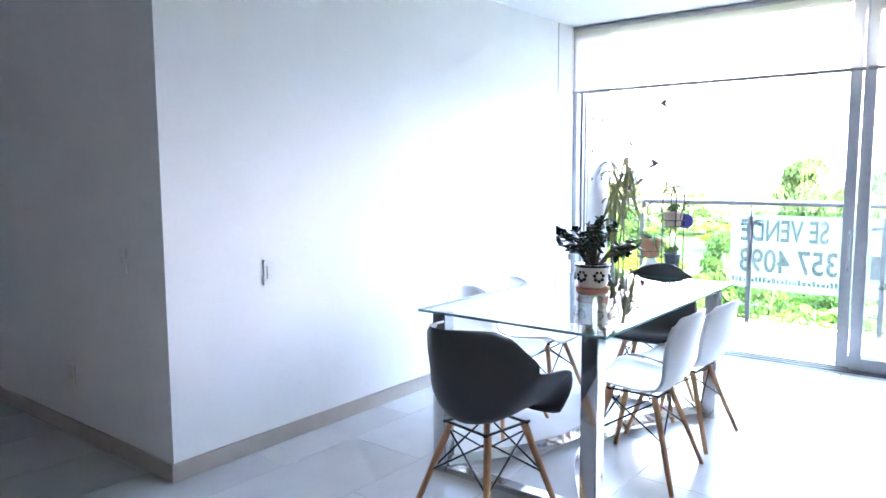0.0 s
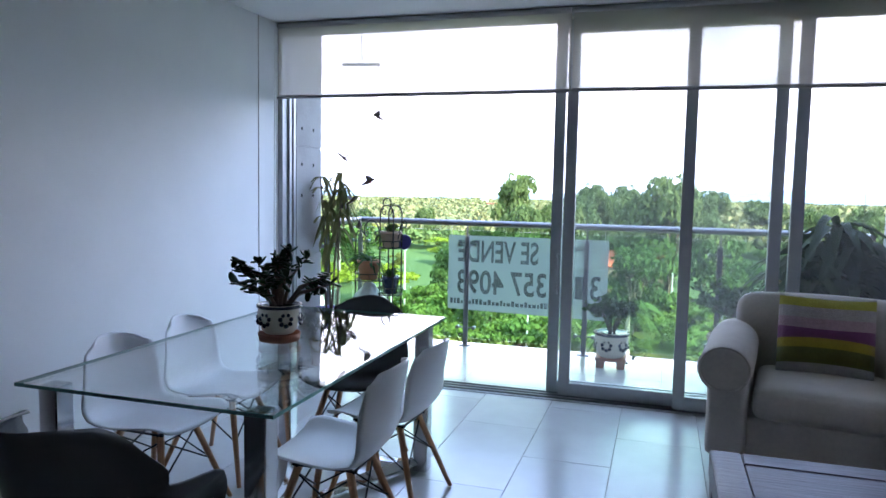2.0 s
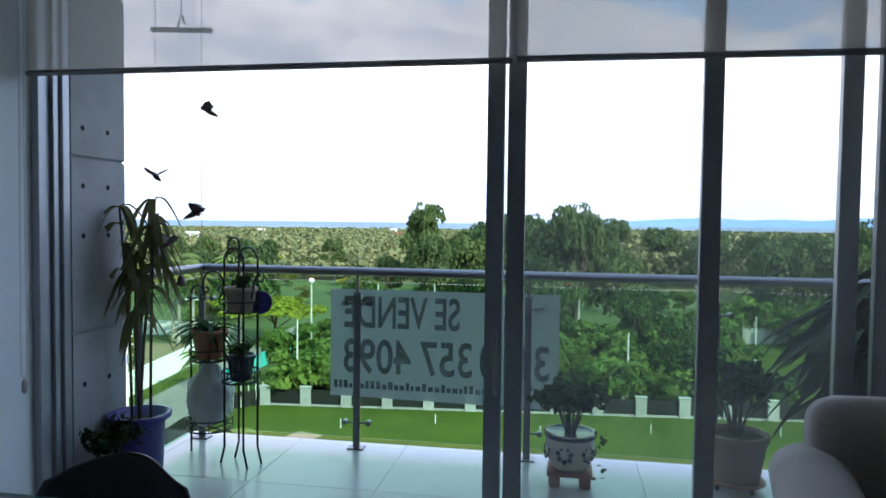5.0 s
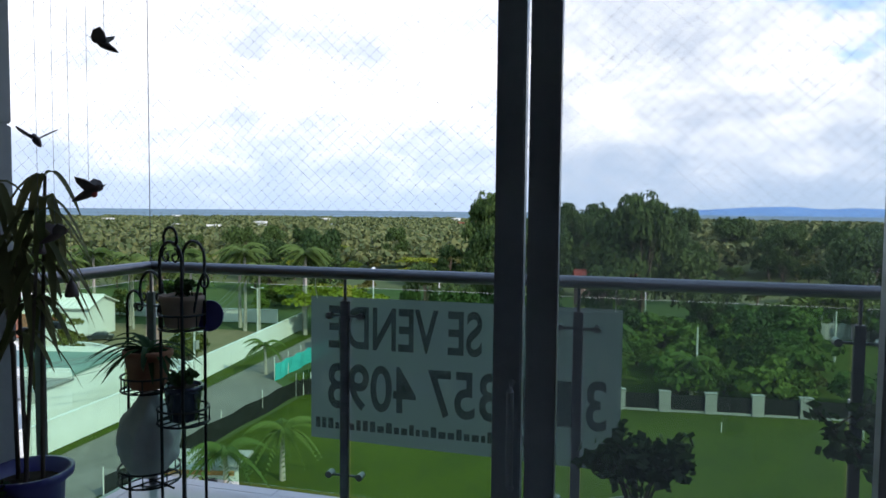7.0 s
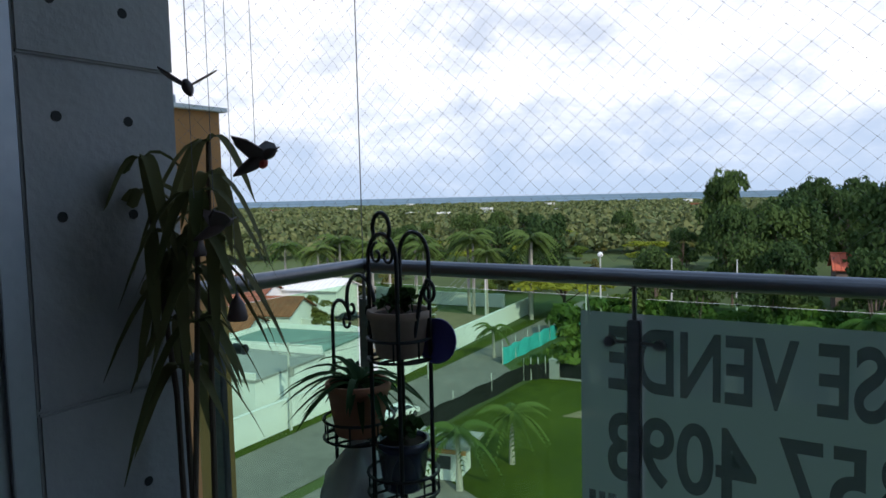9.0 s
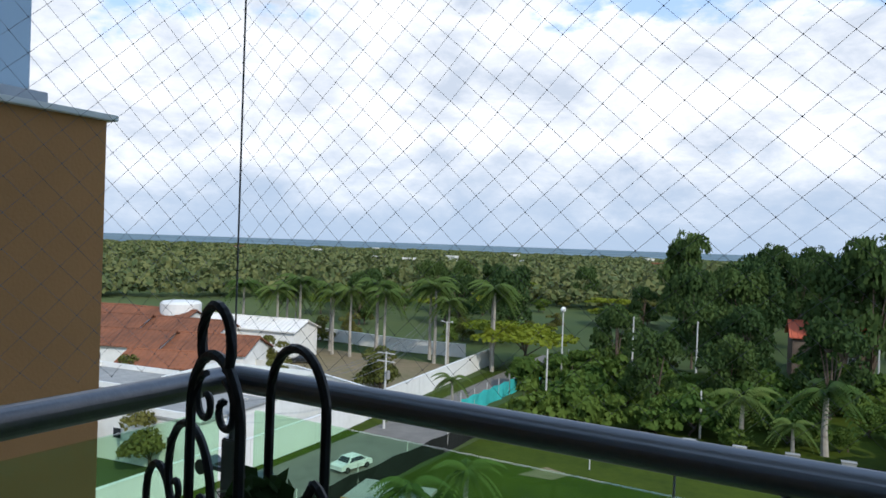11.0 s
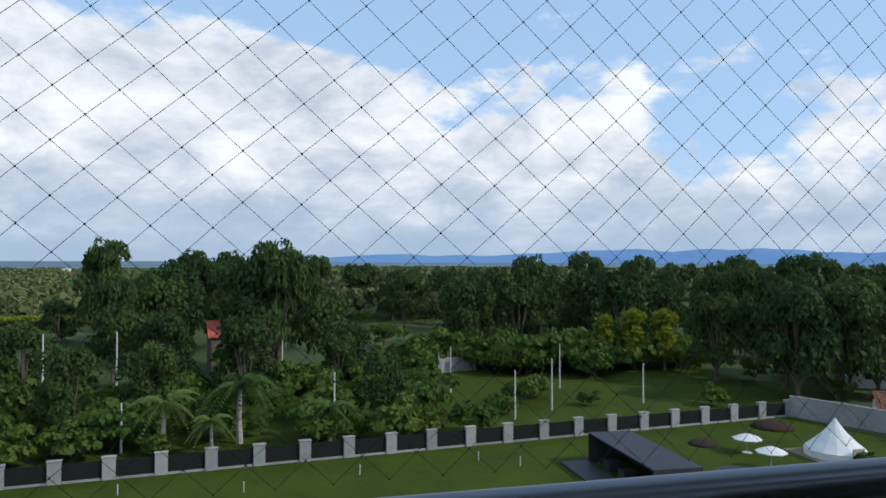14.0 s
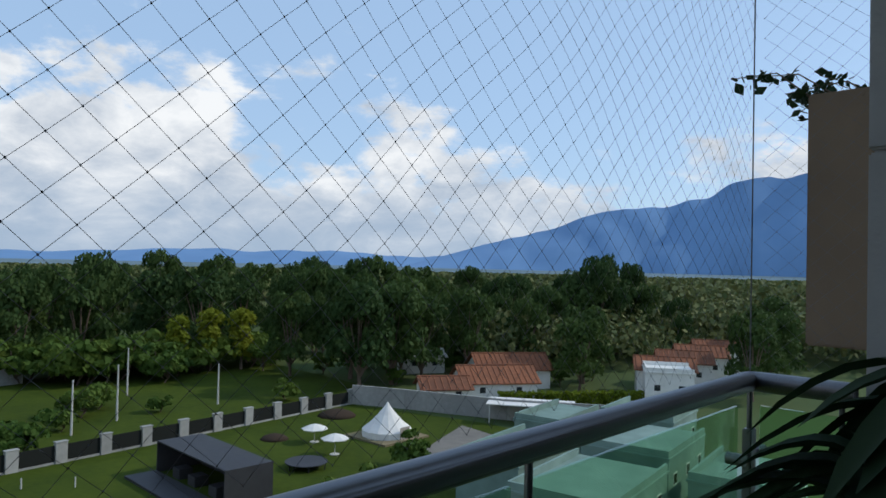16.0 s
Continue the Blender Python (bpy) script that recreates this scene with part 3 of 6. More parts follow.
def shell_chair(label, shell_mat, arms):
    ob = thing("dining_chair", label, "chair", group="chairs round the table")
    bm = bmesh.new()
    nu, nv = 16, 26
    g = [[bm.verts.new(shell_point(-1 + 2 * i / nu, j / nv, arms)) for i in range(nu + 1)] for j in range(nv + 1)]
    for j in range(nv):
        for i in range(nu):
            bm.faces.new((g[j][i], g[j][i + 1], g[j + 1][i + 1], g[j + 1][i]))
    for _ in range(2):
        bmesh.ops.smooth_vert(bm, verts=bm.verts, factor=0.3, use_axis_x=True, use_axis_y=True, use_axis_z=True)
    s = part("seat_shell", bm, shell_mat, ob, smooth=True)
    sol = s.modifiers.new("thickness", "SOLIDIFY")
    sol.thickness, sol.offset = 0.008, 0
    tops = {}
    for sx in (-1, 1):
        for sy in (-1, 1):
            a, b = Vector((sx * 0.10, sy * 0.10 - 0.01, 0.405)), Vector((sx * 0.215, sy * 0.215, 0.0))
            tops[sx, sy] = (a, b)
            part("leg", rod(bmesh.new(), b, a, 0.0105, 0.0155, 10), M_BEECH, ob, "turned beech leg")
    for k, (p, q) in enumerate((((-1, -1), (1, -1)), ((-1, 1), (1, 1)), ((-1, -1), (-1, 1)), ((1, -1), (1, 1)))):
        bm = bmesh.new()
        a0, b0 = tops[p]
        a1, b1 = tops[q]
        rod(bm, a0.lerp(b0, 0.06), a1.lerp(b1, 0.48), 0.004, seg=6)
        rod(bm, a1.lerp(b1, 0.06), a0.lerp(b0, 0.48), 0.004, seg=6)
        part("wire_brace", bm, M_WIRE, ob)
    bm = bmesh.new()
    for sx in (-1, 1):
        rod(bm, (sx * 0.11, -0.13, 0.412), (sx * 0.11, 0.12, 0.412), 0.006, seg=6)
        rod(bm, (-0.12, sx * 0.11, 0.412), (0.12, sx * 0.11, 0.412), 0.006, seg=6)
    part("seat_bracket", bm, M_WIRE, ob)
    return ob


dining_table()
LOW = Matrix.Diagonal((1, 1, 0.95, 1))
white = shell_chair("white moulded plastic chair on beech dowel legs", M_SHELLW, False)
white.matrix_basis = pose(1.60, -2.40, 0, 0, 0, -88) @ LOW
copy_thing(white, pose(1.585, -1.83, 0, 0, 0, -93) @ LOW)
copy_thing(white, pose(0.69, -2.28, 0, 0, 0, 88) @ LOW)
copy_thing(white, pose(0.68, -1.78, 0, 0, 0, 92) @ LOW)
dark = shell_chair("charcoal plastic armchair shell on beech dowel legs", M_SHELLD, True)
dark.matrix_basis = pose(1.32, -3.27, 0, 0, 0, 170)
far_chair = shell_chair("charcoal plastic chair shell on beech dowel legs", M_SHELLD, False)
far_chair.matrix_basis = pose(1.27, -1.52, 0, 0, 0, 4)


# ---- jade plant on the table ----
def talavera_pot(parent, r, h, flowers, saucer):
    z0 = 0.035 if saucer else 0.0
    bm = lathe(bmesh.new(), [(r * 0.62, z0), (r * 0.80, z0 + h * 0.12), (r * 0.98, z0 + h * 0.55), (r * 0.97, z0 + h * 0.86), (r * 1.03, z0 + h * 0.88), (r * 1.03, z0 + h), (r * 0.92, z0 + h), (r * 0.90, z0 + h * 0.9), (0.01, z0 + h * 0.88)], 32)
    part("pot_body", bm, M_CERAMIC, parent, "cream glazed pot with painted dark flowers", smooth=True)
    part("pot_rim", lathe(bmesh.new(), [(r * 1.032, z0 + h * 0.885), (r * 1.04, z0 + h * 0.9), (r * 1.04, z0 + h * 0.985), (r * 0.95, z0 + h * 1.004), (r * 0.93, z0 + h * 0.99)], 32), M_NAVY, parent, "navy glazed rim", smooth=True)
    part("soil", lathe(bmesh.new(), [(r * 0.9, z0 + h * 0.90), (r * 0.5, z0 + h * 0.93), (0.01, z0 + h * 0.94)], 20), M_SOIL, parent)
    for k in range(flowers):
        a = math.tau * k / flowers + 0.3
        bm = bmesh.new()
        m = Matrix.Rotation(a, 4, "Z") @ Matrix.Translation((r * 0.955, 0, z0 + h * 0.52)) @ Matrix.Rotation(radians(90 - 8), 4, "Y")
        for j in range(7):
            b = math.tau * j / 7
            bmesh.ops.create_uvsphere(bm, u_segments=8, v_segments=5, radius=1, matrix=m @ Matrix.Translation((0.26 * r * math.cos(b), 0.26 * r * math.sin(b), 0)) @ Matrix.Diagonal((r * 0.11, r * 0.11, 0.007, 1)))
        part("painted_flower", bm, M_NAVY, parent)
    if saucer:
        part("saucer", lathe(bmesh.new(), [(r * 0.72, 0), (r * 0.92, 0.006), (r * 0.98, 0.036), (r * 0.92, 0.036), (r * 0.85, 0.014), (0.01, 0.012)], 28), M_TERRA, parent, "terracotta saucer", smooth=True)
    return z0 + h * 0.9


def bush(parent, z, rng, stems, height, spread, leaf, per, leaf_mat, stem_mat, thick=0.008, flat=0.2, levels=2):
    """Branching stems with a leaf cloud along them."""
    bm = bmesh.new()
    pts, sz = [], []
    for s in range(stems):
        a = math.tau * s / stems + rng.uniform(-0.5, 0.5)
        r1 = spread * rng.uniform(0.25, 1.0)
        end = Vector((r1 * math.cos(a), r1 * math.sin(a), z + height * rng.uniform(0.55, 1.0)))
        mid = Vector((0.35 * end.x, 0.35 * end.y, z + (end.z - z) * 0.55))
        line = [Vector((0.05 * math.cos(a) * spread, 0.05 * math.sin(a) * spread, z - 0.01)), mid, end]
        sweep(bm, line, [thick, thick * 0.8, thick * 0.35], 6)
        ends = [(mid, end)]
        for k in range(levels):
            t = mid.lerp(end, rng.uniform(0.2, 0.8))
            e2 = t + Vector((rng.normal() * spread * 0.3, rng.normal() * spread * 0.3, rng.uniform(0.0, 0.3) * height))
            sweep(bm, [t, t.lerp(e2, 0.5) + Vector((0, 0, 0.01)), e2], [thick * 0.6, thick * 0.4, thick * 0.25], 5)
            ends.append((t, e2))
        for p, q in ends:
            for k in range(per):
                f = rng.uniform(0.45, 1.05)
                c = p.lerp(q, f)
                pts.append((c.x + rng.normal() * leaf * 0.8, c.y + rng.normal() * leaf * 0.8, c.z + rng.normal() * leaf * 0.8))
                sz.append(leaf * rng.uniform(0.7, 1.2))
    part("branch_framework", bm, stem_mat, parent)
    v, f = leaf_quads(np.array(pts), np.array(sz), rng, flat)
    mesh_from("foliage", v, f, leaf_mat, parent)


def jade_plant():
    rng = np.random.default_rng(5)
    ob = thing("jade_plant", "jade plant in a painted cream ceramic pot on the table", "potted plant", pose(1.24, -2.205, 0.762))
    z = talavera_pot(ob, 0.088, 0.12, 6, True)
    bm, lf = bmesh.new(), bmesh.new()
    for s in range(20):
        a = math.tau * s / 20 * 3.0 + rng.uniform(-0.3, 0.3)
        reach = rng.uniform(0.05, 0.25)
        end = Vector((reach * math.cos(a), reach * math.sin(a), z + rng.uniform(0.10, 0.26) - reach * 0.22))
        mid = Vector((end.x * 0.4, end.y * 0.4, z + (end.z - z) * 0.6))
        sweep(bm, [(end.x * 0.1, end.y * 0.1, z - 0.01), mid, end], [0.009, 0.007, 0.004], 7)
        for k in range(12):
            c = mid.lerp(end, 0.35 + 0.68 * k / 11)
            d = Vector((rng.normal(), rng.normal(), rng.normal() * 0.7 + 0.25)).normalized()
            m = Matrix.Translation(c + d * 0.022) @ d.to_track_quat("X", "Z").to_matrix().to_4x4() @ Matrix.Diagonal((0.025, 0.0145, 0.0045, 1))
            bmesh.ops.create_uvsphere(lf, u_segments=7, v_segments=5, radius=1, matrix=m)
    part("branch_framework", bm, M_BARK, ob)
    part("foliage", lf, M_JADE, ob, "thick dark green oval leaves", smooth=True)
    part("plant_tag", boxes((0.02, 0.052, -0.001, 0.001, z + 0.10, z + 0.24), bevel=0.0005), M_CORD, ob, "pale plant tag")


jade_plant()


# ---- armchair with cushion, coffee table ----
def loft_box(bm, x0, x1, y0, y1, z0, z1, r, m=None, puff=0.0):
    """A padded block with well rounded edges and slightly swollen faces."""
    s = bmesh.new()
    bmesh.ops.create_cube(s, size=2)
    bmesh.ops.subdivide_edges(s, edges=s.edges[:], cuts=11, use_grid_fill=True)
    c = Vector(((x0 + x1) / 2, (y0 + y1) / 2, (z0 + z1) / 2))
    h = Vector((x1 - x0, y1 - y0, z1 - z0)) / 2
    for v in s.verts:
        q = Vector([math.copysign(1 - (1 - min(abs(k), 1)) ** 1.5, k) for k in v.co])
        d = Vector((q.x * h.x, q.y * h.y, q.z * h.z))
        core = Vector([max(-(a - r), min(a - r, b)) for a, b in zip(h, d)])
        e = d - core
        if e.length > 1e-6:
            d = core + e.normalized() * r
        d.z += puff * (1 - q.x ** 2) * (1 - q.y ** 2) * q.z
        d.y += puff * 0.8 * (1 - q.x ** 2) * (1 - q.z ** 2) * q.y
        v.co = c + d
    if m is not None:
        bmesh.ops.transform(s, matrix=m, verts=s.verts)
    tmp = bpy.data.meshes.new("tmp")
    s.to_mesh(tmp)
    s.free()
    bm.from_mesh(tmp)
    bpy.data.meshes.remove(tmp)
    return bm


def armchair():
    ob = thing("armchair", "beige linen armchair with rolled arms", "armchair", pose(3.55, -0.70, 0, 0, 0, -9) @ Matrix.Diagonal((1.06, 1, 1, 1)))
    part("base", loft_box(bmesh.new(), -0.46, 0.46, -0.36, 0.40, 0.07, 0.30, 0.03), M_LINEN, ob, smooth=True)
    part("seat_cushion", loft_box(bmesh.new(), -0.30, 0.30, -0.40, 0.22, 0.29, 0.45, 0.05, puff=0.025), M_LINEN, ob, smooth=True)
    part("backrest", loft_box(bmesh.new(), -0.43, 0.43, 0.16, 0.40, 0.28, 0.84, 0.09, pose(0, 0.02, 0.02, -7, 0, 0), puff=0.02), M_LINEN, ob, smooth=True)
    for s in (-1, 1):
        bm = bmesh.new()
        loft_box(bm, s * 0.41 - 0.09, s * 0.41 + 0.09, -0.40, 0.36, 0.08, 0.56, 0.03)
        rings = []
        n = 22
        for y, k in ((-0.425, 0.80), (-0.42, 0.93), (-0.40, 1.0), (-0.1, 1.0), (0.2, 0.98), (0.36, 0.92)):
            zc = 0.53 + (0.03 if y > 0 else 0)
            rings.append([bm.verts.new((s * 0.425 + 0.125 * k * math.cos(math.tau * i / n), y, zc + 0.115 * k * math.sin(math.tau * i / n))) for i in range(n)])
        for a, b in zip(rings, rings[1:]):
            for i in range(n):
                bm.faces.new((a[i], a[(i + 1) % n], b[(i + 1) % n], b[i]))
        bm.faces.new(rings[0][::-1])
        bm.faces.new(rings[-1])
        bmesh.ops.recalc_face_normals(bm, faces=bm.faces)
        part("arm", bm, M_LINEN, ob, "rolled padded arm", smooth=True)
        part("piping", sweep(bmesh.new(), arc((s * 0.425, -0.425, 0.53), 0.112, -60, 240, 24, (1, 0, 0), (0, 0, 1)), 0.006, 6), M_LINEN, ob)
    for sx in (-1, 1):
        for sy in (-0.3, 0.33):
            part("foot", rod(bmesh.new(), (sx * 0.38, sy, 0), (sx * 0.38, sy, 0.075), 0.02, 0.03, 10), M_DARKWOOD, ob)
    # cushion with woven stripes, its own thing leaning on the back
    cu = thing("striped_cushion", "cushion woven in mustard, grey, mauve and purple stripes", "cushion", pose(3.55, -0.70, 0, 0, 0, -9) @ Matrix.Diagonal((1.06, 1, 1, 1)) @ pose(0.0, 0.09, 0.655, -17, 0, 0))
    stripes = [((0.36, 0.34, 0.32), -0.205, -0.15), ((0.13, 0.13, 0.03), -0.15, -0.07), ((0.34, 0.27, 0.03), -0.07, -0.02), ((0.17, 0.05, 0.13), -0.02, 0.025), ((0.42, 0.28, 0.30), 0.025, 0.08), ((0.42, 0.36, 0.34), 0.08, 0.14), ((0.42, 0.38, 0.06), 0.14, 0.19), ((0.40, 0.37, 0.34), 0.19, 0.205)]

    def swell(x, z):
        qx, qz = min(abs(x) / 0.215, 1), min(abs(z) / 0.205, 1)
        return 0.075 * (max(0, 1 - qx ** 2.6) * max(0, 1 - qz ** 2.6)) ** 0.55 + 0.004

    for i, (c, za, zb) in enumerate(stripes):
        bm = bmesh.new()
        mm = mat("cushion_wool", c, tuple(k * 0.75 for k in c), 0.95, scale=70, bump=0.6, bscale=160, sheen=0.3)
        nx, nz = 24, 5
        for side in (-1, 1):
            g = [[bm.verts.new((x, side * swell(x, z), z + 0.012 * (x / 0.215) ** 2 * (1 if z > 0 else -1))) for x in (-0.215 + 0.43 * k / nx for k in range(nx + 1))] for z in (za + (zb - za) * j / nz for j in range(nz + 1))]
            for j in range(nz):
                for k in range(nx):
                    q = (g[j][k], g[j][k + 1], g[j + 1][k + 1], g[j + 1][k])
                    bm.faces.new(q if side < 0 else q[::-1])
        part("stripe", bm, mm, cu, smooth=True)


def coffee_table():
    x0, x1, y0, y1, h = 2.925, 4.245, -3.01, -1.91, 0.42
    ob = thing("coffee_table", "low dark stained wooden coffee table with boarded top", "coffee table", Matrix.Translation(((x0 + x1) / 2, (y0 + y1) / 2, 0)))
    w, d, b = (x1 - x0) / 2, (y1 - y0) / 2, 0.11
    part("frame_board", boxes((-w, -w + b, -d, d, h - 0.10, h), bevel=0.004), M_DARKWOOD, ob)
    part("frame_board", boxes((w - b, w, -d, d, h - 0.10, h), bevel=0.004), M_DARKWOOD, ob)
    part("frame_board", boxes((-w + b + 0.002, w - b - 0.002, d - b, d, h - 0.10, h), bevel=0.004), M_DARKWOOD, ob)
    part("frame_board", boxes((-w + b + 0.002, w - b - 0.002, -d, -d + b, h - 0.10, h), bevel=0.004), M_DARKWOOD, ob)
    n = 1
    for i in range(n):
        a, c = -d + b + 0.004 + (2 * d - 2 * b - 0.008) * i / n, -d + b + 0.004 + (2 * d - 2 * b - 0.008) * (i + 1) / n
        part("top_board", boxes((-w + b + 0.004, w - b - 0.004, a + 0.0006, c - 0.0006, h - 0.03, h - 0.003), bevel=0.0015), M_DARKWOOD, ob)
    for sx in (-1, 1):
        for sy in (-1, 1):
            part("leg", boxes((sx * (w - 0.055) - 0.05, sx * (w - 0.055) + 0.05, sy * (d - 0.055) - 0.05, sy * (d - 0.055) + 0.05, 0, h - 0.10), bevel=0.004), M_DARKWOOD, ob)


armchair()
coffee_table()


# ---- balcony rail ----
RY, RX0, RX1, RZ = 1.30, 0.046, 4.168, 1.095
rail = thing("balcony_railing", "green glass balcony railing with brushed steel handrail", "railing", kind="structure")
part("handrail", sweep(bmesh.new(), [(RX0, 0.52, RZ), (RX0, RY - 0.02, RZ), (RX0 + 0.006, RY - 0.006, RZ), (RX0 + 0.02, RY, RZ), (RX1 - 0.02, RY, RZ), (RX1 - 0.006, RY - 0.006, RZ), (RX1, RY - 0.02, RZ), (RX1, 1.05, RZ)], 0.0265, 20), M_STEEL, rail, smooth=True)


def rail_post(x, y, along):
    p = part("post", boxes((x - 0.02, x + 0.02, y - 0.012, y + 0.012, 0.0, 0.97), bevel=0.003), M_STEEL, rail)
    part("pin", rod(bmesh.new(), (x, y, 0.97), (x, y, RZ - 0.02), 0.007, seg=10), M_STEEL, p)
    part("base_plate", boxes((x - 0.05, x + 0.05, y - 0.04, y + 0.04, 0.0, 0.008), bevel=0.002), M_STEEL, p)
    for z in (0.16, 0.90):
        for s in (-1, 1):
            a, b = Vector((x, y, z)) + Vector(along) * 0.02 * s, Vector((x, y, z)) + Vector(along) * 0.075 * s
            bm = rod(bmesh.new(), a, b, 0.006, seg=8)
            rod(bm, b - Vector((0, 0.016, 0)) if along[0] else b - Vector((0.016, 0, 0)), b + (Vector((0, 0.03, 0)) if along[0] else Vector((0.03, 0, 0))), 0.016, seg=14)
            part("glass_clamp", bm, M_STEEL, p)


for x in (1.074, 2.12, 3.17):
    rail_post(x, RY, (1, 0, 0))
rail_post(RX0, RY, (1, 0, 0))
rail_post(RX1, RY, (1, 0, 0))
rail_post(RX0, 0.62, (0, 1, 0))
rail_post(RX1, 1.08, (0, 1, 0))
for a, b in ((0.09, 1.05), (1.10, 2.095), (2.145, 3.145), (3.195, 4.13)):
    part("glass_panel", boxes((a, b, RY + 0.016, RY + 0.026, 0.06, 1.03), bevel=0.001), M_RAILGLASS, rail, "green tinted glass panel").visible_shadow = False
part("glass_panel", boxes((RX0 - 0.026, RX0 - 0.016, 0.56, 1.28, 0.06, 1.03), bevel=0.001), M_RAILGLASS, rail, "green tinted glass panel").visible_shadow = False
part("glass_panel", boxes((RX1 + 0.016, RX1 + 0.026, 1.04, 1.28, 0.06, 1.03), bevel=0.001), M_RAILGLASS, rail, "green tinted glass panel").visible_shadow = False


def net(name, origin, along, length, z0, z1, dx=0.0605, dz=0.0545, r=0.00036):
    """Knotted diamond safety net, slightly slack, between two heights along a line."""
    ob = thing(name, "thin dark knotted safety net above the rail", "safety net")
    o, d = Vector(origin), Vector(along)
    out = Vector((0, 0, 1)).cross(d)
    nx, nz = int(length / dx * 2), int((z1 - z0) / dz * 2)
    verts, faces, kv, kf = [], [], [], []

    def place(i, j):
        s, z = i * dx / 2, z0 + j * dz / 2
        w = 0.006 * math.sin(i * 0.31 + j * 0.17) + 0.004 * math.sin(j * 0.5)
        sag = -0.006 * math.sin(i * 0.21) * math.sin(math.pi * j / max(nz, 1))
        return o + d * (s + 0.0035 * math.sin(j * 0.37 + i * 0.11)) + out * w + Vector((0, 0, z + sag))

    def strand(p, q):
        k = len(verts)
        t = (q - p).normalized()
        u = t.cross(out).normalized() * r
        w = out * r
        for c in (p, q):
            verts.extend([c + u, c - 0.5 * u + 0.87 * w, c - 0.5 * u - 0.87 * w])
        faces.extend([(k, k + 1, k + 4, k + 3), (k + 1, k + 2, k + 5, k + 4), (k + 2, k, k + 3, k + 5)])

    for i in range(nx + 1):
        for j in range(nz + 1):
            if (i + j) % 2:
                continue
            p = place(i, j)
            if i + 1 <= nx:
                if j + 1 <= nz:
                    strand(p, place(i + 1, j + 1))
                if j > 0:
                    strand(p, place(i + 1, j - 1))
            k, e = len(kv), 0.0013
            kv.extend([p + d * e, p - d * e, p + out * e, p - out * e, p + Vector((0, 0, e * 1.3)), p - Vector((0, 0, e * 1.3))])
            kf.extend([(k + a, k + b, k + c) for a, b, c in ((0, 2, 4), (2, 1, 4), (1, 3, 4), (3, 0, 4), (2, 0, 5), (1, 2, 5), (3, 1, 5), (0, 3, 5))])
    tagged(mesh_from("netting", verts, faces, M_NET, ob), kind="stuff")
    tagged(mesh_from("knotting", kv, kf, M_NET, ob), kind="stuff")
    return ob


n1 = net("safety_net", (RX0, RY, 0), (1, 0, 0), RX1 - RX0, 1.14, 3.28)
for x in (RX0, RX1):
    part("edge_cord", rod(bmesh.new(), (x, RY, 1.11), (x, RY, SOFFIT), 0.002, seg=6), M_NET, n1)
net("safety_net", (RX0, 0.53, 0), (0, 1, 0), RY - 0.53, 1.14, 3.28)
net("safety_net", (RX1, 1.03, 0), (0, 1, 0), RY - 1.03, 1.14, 3.28)


# ---- banner on the rail ----
def words(body, size, width, loc, parent):
    cu = bpy.data.curves.new("lettering", "FONT")
    cu.body, cu.size, cu.align_x, cu.extrude = body, size, "CENTER", 0.0004
    cu.offset = 0.005
    ob = new("lettering", cu)
    cu.materials.append(M_LETTER)
    ob.parent = parent
    ob.matrix_basis = pose(*loc, 90, 0, 180)
    bpy.context.view_layer.update()
    ob.scale.x = width / ob.dimensions.x
    ob["label"] = "bold dark printed lettering"
    return ob


bn = thing("sale_banner", "white vinyl sale banner tied outside the glass rail", "banner")
bx0, bx1, bz0, bz1, by = 0.90, 2.30, 0.322, 0.985, RY + 0.0140
bm = bmesh.new()
g = [[bm.verts.new((bx0 + (bx1 - bx0) * i / 24, by + 0.0008 * math.sin(i * 0.6) * (1 - j / 8), bz0 + (bz1 - bz0) * j / 8 - 0.02 * i / 24 * (1 - j / 8))) for i in range(25)] for j in range(9)]
for j in range(8):
    for i in range(24):
        bm.faces.new((g[j][i], g[j][i + 1], g[j + 1][i + 1], g[j + 1][i]))
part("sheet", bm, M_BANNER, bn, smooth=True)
words("SE VENDE", 0.27, 0.72, (1.35, by - 0.0032, 0.755), bn)
words("357 4093", 0.29, 0.80, (1.385, by - 0.0032, 0.475), bn)
words("0", 0.29, 0.085, (1.875, by - 0.0032, 0.475), bn)
words("3", 0.29, 0.085, (2.20, by - 0.0032, 0.475), bn)
part("illegible_print", boxes((2.03, 2.10, by - 0.0034, by - 0.0026, 0.475, 0.67)), M_LETTER, bn)
rb = random.Random(3)
bx = 0.925
while bx < 1.95:
    wl_ = rb.uniform(0.018, 0.034)
    part("illegible_print", boxes((bx, bx + wl_, by - 0.0034, by - 0.0026, 0.372, rb.choice((0.402, 0.402, 0.42)))), M_LETTER, bn)
    bx += wl_ + 0.010
for x in (0.93, 2.27):
    part("tie", sweep(bmesh.new(), [(x, by, 0.975), (x, by - 0.02, 1.03), (x, RY, RZ + 0.026)], 0.002, 5), M_CORD, bn)


# ---- wrought iron plant stand in the balcony corner ----
def spiral(bm, c, r, a0, a1, u, v, thick):
    sweep(bm, arc(c, r, a0, a1, 22, u, v), thick, 6)


